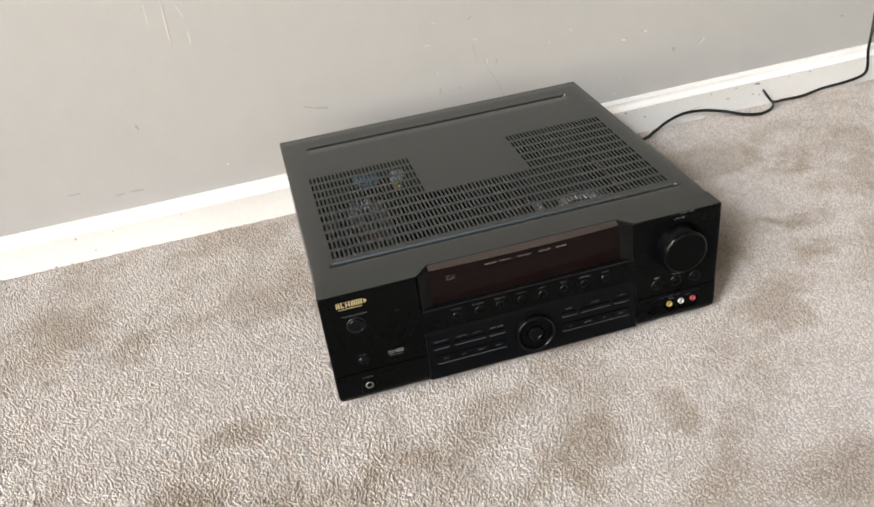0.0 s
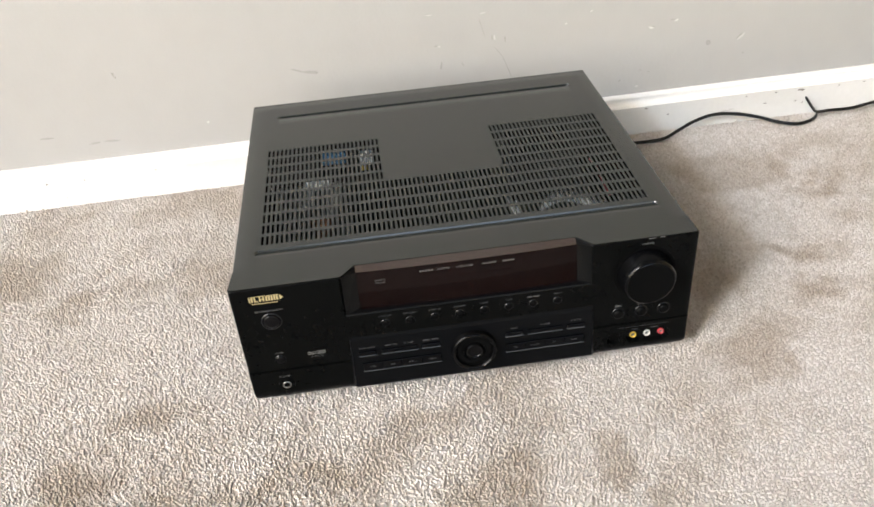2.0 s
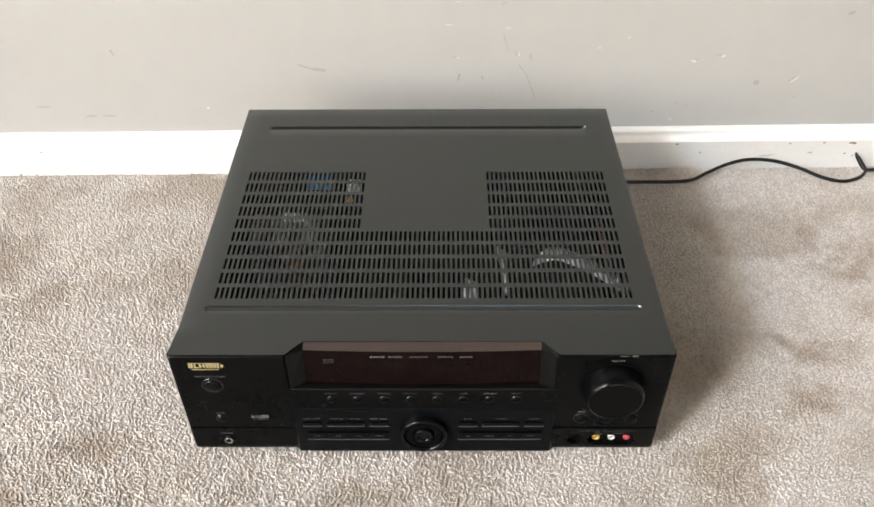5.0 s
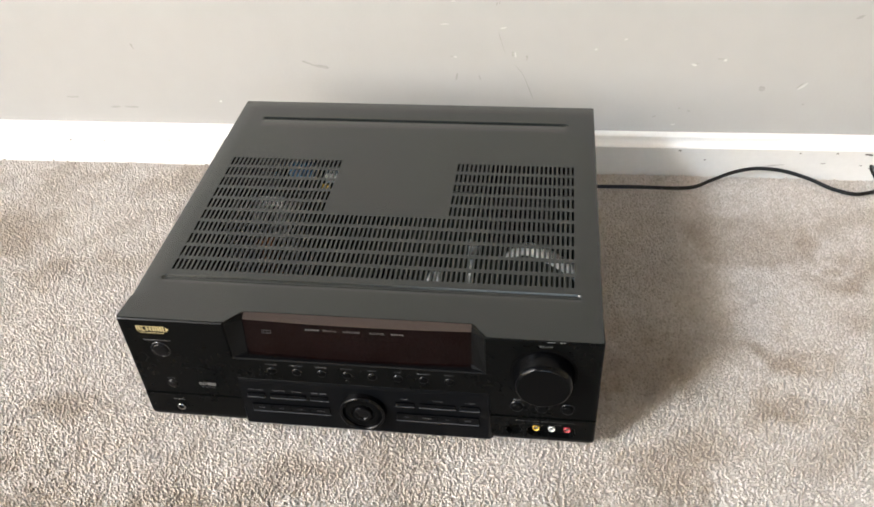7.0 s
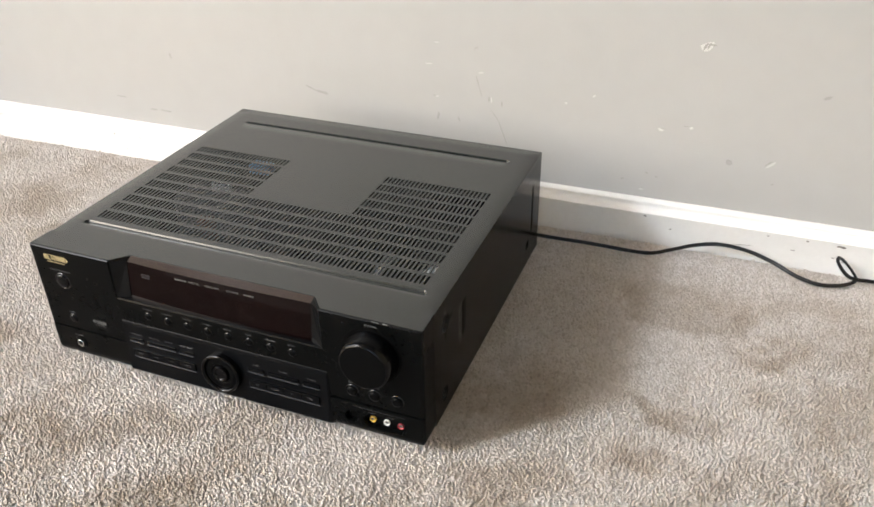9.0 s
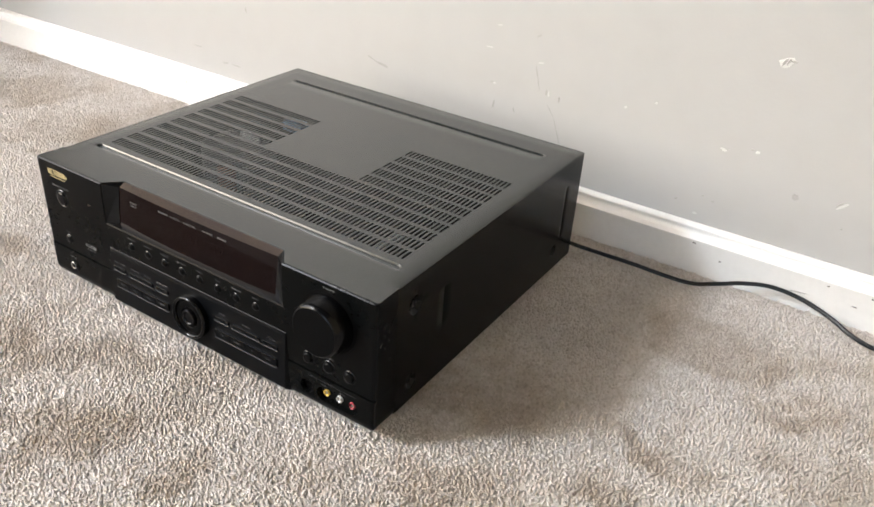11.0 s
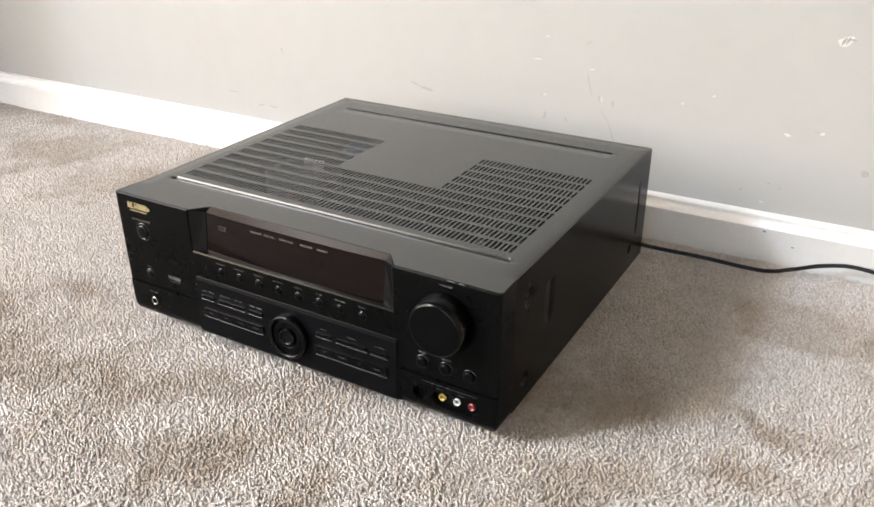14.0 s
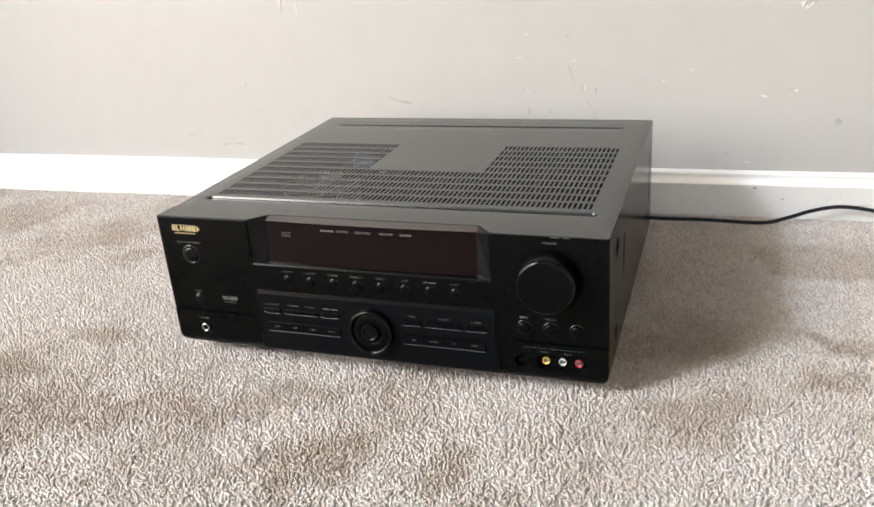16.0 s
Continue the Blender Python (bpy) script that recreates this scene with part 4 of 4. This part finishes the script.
blot(wall_back, 0.5995, 0.2595, 0.0030, 0.0125, -25, M_SCUFF_SHADE, 20, "torn_shaded_paint", -0.0004)
blot(wall_back, 0.6035, 0.2605, 0.0030, 0.0110, -25, M_SCUFF_SHADE, 21, "torn_shaded_paint", -0.0004)
blot(wall_back, 0.6085, 0.2622, 0.0075, 0.0028, 0, M_SCUFF_SHADE, 22, "torn_shaded_paint", -0.0004)
# grey scuffs
blot(wall_back, -0.1870, 0.1690, 0.0036, 0.0070, 20, M_SCUFF_SHADE, 23, "scuff")
blot(wall_back, -0.1858, 0.1655, 0.0026, 0.0040, 20, M_SCUFF_SHADE, 24, "scuff")
blot(wall_back, -0.2390, 0.0735, 0.0160, 0.0034, 4, M_SMEAR, 25, "scuff")
blot(wall_back, -0.2150, 0.0742, 0.0240, 0.0030, -2, M_SMEAR, 26, "scuff")
blot(wall_back, -0.3000, 0.0890, 0.0200, 0.0026, -2, M_SMEAR, 27, "scuff")
scratch(0.0460, 0.1490, 0.0640, 0.1420, 0.0032, M_SMEAR, 28, "scuff")
scratch(0.0600, 0.1425, 0.0860, 0.1385, 0.0050, M_SMEAR, 29, "scuff")
blot(wall_back, 0.3100, 0.2290, 0.0016, 0.0055, -20, M_SCUFF_SHADE, 30, "scuff")
blot(wall_back, 0.3130, 0.2300, 0.0016, 0.0045, -20, M_SCUFF_SHADE, 31, "scuff")
scratch(0.3115, 0.1920, 0.3165, 0.1740, 0.0010, M_SCUFF_SHADE, 32)
scratch(0.3150, 0.1790, 0.3205, 0.1610, 0.0009, M_SMEAR, 33)
scratch(0.3320, 0.1470, 0.3450, 0.1300, 0.0012, M_SMEAR, 34)
scratch(0.3440, 0.1320, 0.3590, 0.0930, 0.0014, M_SMEAR, 35)
blot(wall_back, 0.2560, 0.1270, 0.0030, 0.0110, -10, M_SMEAR, 36, "scuff")
blot(wall_back, 0.2870, 0.1260, 0.0020, 0.0080, 20, M_SMEAR, 37, "scuff")
blot(wall_back, 0.6490, 0.1150, 0.0090, 0.0090, 0, M_SMEAR, 38, "scuff")
blot(wall_back, 0.5195, 0.0722, 0.0070, 0.0020, 30, M_SCUFF_SHADE, 39, "scuff")
blot(wall_back, 0.5500, 0.0850, 0.0040, 0.0018, 0, M_SCUFF_SHADE, 40, "scuff")
blot(wall_back, 0.5630, 0.0810, 0.0050, 0.0018, 0, M_SMEAR, 41, "scuff")
blot(wall_back, 0.7450, 0.2120, 0.0120, 0.0050, 30, M_SMEAR, 42, "scuff")
blot(wall_back, 0.9620, 0.1100, 0.0080, 0.0034, 10, M_SCUFF_SHADE, 43, "scuff")
blot(wall_back, 0.7050, 0.0930, 0.0040, 0.0026, 10, M_SMEAR, 44, "scuff")
scratch(-0.1300, 0.3380, -0.1315, 0.2940, 0.0016, M_PALE, 45)
scratch(-0.1080, 0.3400, -0.1100, 0.2680, 0.0020, M_PALE, 46)
scratch(-0.1055, 0.3400, -0.1080, 0.2690, 0.0014, M_SMEAR, 47)
scratch(-0.0910, 0.3260, -0.0835, 0.3040, 0.0018, M_PALE, 48)
scratch(-0.0835, 0.2930, -0.0840, 0.2640, 0.0016, M_PALE, 49)

# nicks and dirt on the baseboard's face
rng = random.Random(3)
FACE = -0.0172
for x, z, w, h, m in ((-0.316, 0.0275, 0.0032, 0.0022, M_DIRT), (-0.264, 0.0275, 0.0024, 0.0018, M_DIRT), (-0.295, 0.0030, 0.0024, 0.0024, M_SCUFF_SHADE), (-0.164, 0.0300, 0.0024, 0.0016, M_SCUFF_SHADE),
                      (0.5570, 0.0300, 0.0060, 0.0022, M_DIRT), (0.5920, 0.0160, 0.0040, 0.0016, M_DIRT), (0.7130, 0.0290, 0.0030, 0.0018, M_DIRT), (0.7600, 0.0300, 0.0040, 0.0020, M_DIRT),
                      (0.7985, 0.0295, 0.0090, 0.0028, M_DIRT), (0.8020, 0.0285, 0.0060, 0.0030, M_DIRT), (0.7450, 0.0140, 0.0070, 0.0016, M_SCUFF_SHADE), (0.7930, 0.0120, 0.0050, 0.0018, M_SCUFF_SHADE),
                      (0.8050, 0.0080, 0.0030, 0.0022, M_SCUFF_SHADE), (0.6850, 0.0100, 0.0260, 0.0010, M_SCUFF_SHADE), (0.8600, 0.0290, 0.0040, 0.0014, M_SCUFF_SHADE), (0.9000, 0.0300, 0.0070, 0.0012, M_SCUFF_SHADE)):
    blot(base, x, z, w, h, rng.uniform(-10, 10), m, rng.random(), "nick", FACE)

# ---- carpet ----
floor = structure("floor", box(bmesh.new(), X0, X1, Y0, -0.001, -0.06, CARPET - 0.0045), M_FLOOR, "beige cut-pile carpet floor")


def value_noise(x, y, seed):
    """Smooth noise from 0 to 1 over arrays."""
    def rnd(i, j):
        v = np.sin(i * 127.1 + j * 311.7 + seed * 74.7) * 43758.5453
        return v - np.floor(v)
    i, j = np.floor(x), np.floor(y)
    u, v = x - i, y - j
    u, v = u * u * (3 - 2 * u), v * v * (3 - 2 * v)
    return (rnd(i, j) * (1 - u) + rnd(i + 1, j) * u) * (1 - v) + (rnd(i, j + 1) * (1 - u) + rnd(i + 1, j + 1) * u) * v


def swell(x, y):
    """Height of the pile's tips: worn hollows and fuller places."""
    return CARPET + 0.0028 * (value_noise(x * 5, y * 5, 4) - 0.5)


# trodden patches: x, y, half length, half width, turn
TRODDEN = ((-0.115, 0.004, 0.060, 0.026, 20), (-0.168, -0.062, 0.045, 0.030, -15), (-0.325, 0.300, 0.060, 0.050, 30), (-0.240, 0.224, 0.040, 0.020, 10), (0.235, -0.125, 0.050, 0.035, 40),
           (0.085, -0.096, 0.050, 0.024, 15), (0.195, -0.165, 0.040, 0.028, -20), (0.520, -0.010, 0.060, 0.024, 25), (0.425, -0.245, 0.050, 0.040, 0), (0.320, -0.130, 0.030, 0.022, 60),
           (0.690, 0.345, 0.045, 0.032, 65), (0.650, 0.160, 0.060, 0.018, -12), (0.785, 0.190, 0.030, 0.060, 10), (0.795, 0.080, 0.028, 0.045, -20), (0.615, 0.072, 0.040, 0.022, 20),
           (-0.090, -0.116, 0.040, 0.025, 35), (0.740, 0.285, 0.040, 0.022, 30), (0.860, 0.330, 0.050, 0.030, 15))


def patches(x, y):
    """0 where the pile looks pale, 1 where it is brushed brown."""
    wx = x + 0.050 * (value_noise(x * 22, y * 22, 31) - 0.5) + 0.022 * (value_noise(x * 80, y * 80, 32) - 0.5)
    wy = y + 0.050 * (value_noise(x * 22, y * 22, 33) - 0.5) + 0.022 * (value_noise(x * 80, y * 80, 34) - 0.5)
    a, b = wx * 0.8 + wy * 0.6, wy * 0.8 - wx * 0.6
    tone = 0.6 * value_noise(a * 7, b * 10, 18814) + 0.4 * value_noise(a * 17, b * 22, 18815)
    tone = np.clip((tone - 0.50) / 0.22, 0, 1) * 0.6
    for cx, cy, half, wide, turn in TRODDEN:
        c, s = math.cos(radians(turn)), math.sin(radians(turn))
        u, v = ((wx - cx) * c + (wy - cy) * s) / half, ((wy - cy) * c - (wx - cx) * s) / wide
        tone = np.maximum(tone, 0.82 * np.clip((1.4 - np.sqrt(u * u + v * v)) / 1.0, 0, 1))
    return np.clip(tone * 0.8 + 0.20 * value_noise(x * 60, y * 60, 8) + 0.22 * value_noise(x * 150, y * 150, 9) - 0.12, 0, 1)


def carpet_mesh(name, V, faces, corners, tone):
    me = bpy.data.meshes.new(name)
    me.vertices.add(len(V))
    me.vertices.foreach_set("co", V.ravel())
    me.loops.add(len(faces))
    me.loops.foreach_set("vertex_index", faces.astype(np.int32))
    me.polygons.add(len(faces) // corners)
    me.polygons.foreach_set("loop_start", np.arange(0, len(faces), corners, dtype=np.int32))
    me.update(calc_edges=True)
    me.validate()
    me.shade_smooth()
    me.attributes.new("tone", "FLOAT", "POINT").data.foreach_set("value", tone.astype(np.float32))
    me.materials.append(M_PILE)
    return me


def matting(name, x0, x1, y0, y1, step, label):
    """The matted lower yarn, closed under the tufts."""
    nx, ny = int((x1 - x0) / step) + 1, int((y1 - y0) / step) + 1
    gx, gy = np.meshgrid(np.linspace(x0, x1, nx), np.linspace(y0, y1, ny))
    x, y = gx.ravel(), gy.ravel()
    y = np.minimum(y, WALL_Y + x * math.tan(radians(WALL_TURN)) - 0.0185)
    rng = np.random.default_rng(9)
    V = np.stack((x, y, swell(x, y) - 0.0026 - 0.0004 * patches(x, y) + rng.normal(0, 0.0003, x.size)), 1)
    i = (np.arange(ny - 1)[:, None] * nx + np.arange(nx - 1)[None]).ravel()
    faces = np.stack((i, i + 1, i + nx + 1, i + nx), 1).ravel()
    return tagged(new(name, carpet_mesh(name, V, faces, 4, patches(x, y))), label, "carpet", kind="stuff")


def pile(name, x0, x1, y0, y1, pitch, label):
    """Cut-pile yarn ends, each a bent strand of its own; neighbours lie the same way."""
    rng = np.random.default_rng(5)
    gx, gy = np.meshgrid(np.arange(x0, x1, pitch), np.arange(y0, y1, pitch))
    gx[1::2] += pitch / 2
    px = gx.ravel() + rng.uniform(-0.6, 0.6, gx.size) * pitch
    py = gy.ravel() + rng.uniform(-0.6, 0.6, gx.size) * pitch
    wall = WALL_Y + px * math.tan(radians(WALL_TURN)) - 0.020
    keep = (py < wall) & ~((px > 0.02) & (px < 0.415) & (py > 0.03) & (py < 0.37))
    px, py = px[keep], py[keep]
    n = len(px)
    tone = patches(px, py)
    nap = value_noise(px * 7, py * 7, 1) * 0.6 + value_noise(px * 21, py * 21, 2) * 0.4
    way = 3.3 + (nap - 0.5) * 4.0 - 1.4 * tone + rng.normal(0, 1.6, n)
    lean = np.clip(0.33 + 0.5 * (value_noise(px * 40, py * 40, 3) - 0.5) + rng.normal(0, 0.26, n), 0.05, 1.15)
    length = 0.0052 * rng.uniform(0.8, 1.2, n) * (pitch / 0.0030) ** 0.5
    top = swell(px, py) + rng.normal(0, 0.0003, n) + 0.0012 * (value_noise(px * 210, py * 210, 6) - 0.5) - 0.0006 * tone
    dx, dy, dz = np.cos(way) * np.sin(lean), np.sin(way) * np.sin(lean), np.cos(lean)
    radius = pitch * rng.uniform(0.43, 0.64, n)
    spin = rng.uniform(0, 6.283, n)
    V = np.zeros((n, 9, 3))
    for ring_i, (along, out, r) in enumerate(((0.30, 0.12, 1.0), (0.86, 0.78, 0.78))):
        for k in range(4):
            a = spin + k * math.pi / 2 + ring_i * 0.5
            V[:, ring_i * 4 + k, 0] = px + dx * length * out + radius * r * np.cos(a)
            V[:, ring_i * 4 + k, 1] = py + dy * length * out + radius * r * np.sin(a)
            V[:, ring_i * 4 + k, 2] = top - dz * length * (1 - along) - 0.5 * radius * np.sin(lean) * np.cos(a - way)
    V[:, 8] = np.stack((px + dx * length, py + dy * length, top), 1)
    tris = []
    for k in range(4):
        j = (k + 1) % 4
        tris += [[k, j, 4 + j], [k, 4 + j, 4 + k], [4 + k, 4 + j, 8]]
    faces = (np.arange(n)[:, None, None] * 9 + np.array(tris)[None]).reshape(-1)
    me = carpet_mesh(name, V.reshape(-1, 3), faces, 3, np.repeat(tone, 9))
    return tagged(new(name, me), label, "carpet", kind="stuff")


matting("carpet_yarn", -1.34, 1.12, -0.36, 0.50, 0.003, "matted beige carpet yarn between the tufts")
pile("carpet_pile", -0.72, 1.07, -0.29, 0.49, 0.0028, "beige cut-pile carpet with brushed patches")
pile("carpet_pile", -1.33, -0.72, 0.02, 0.49, 0.0040, "beige cut-pile carpet beside the baseboard")
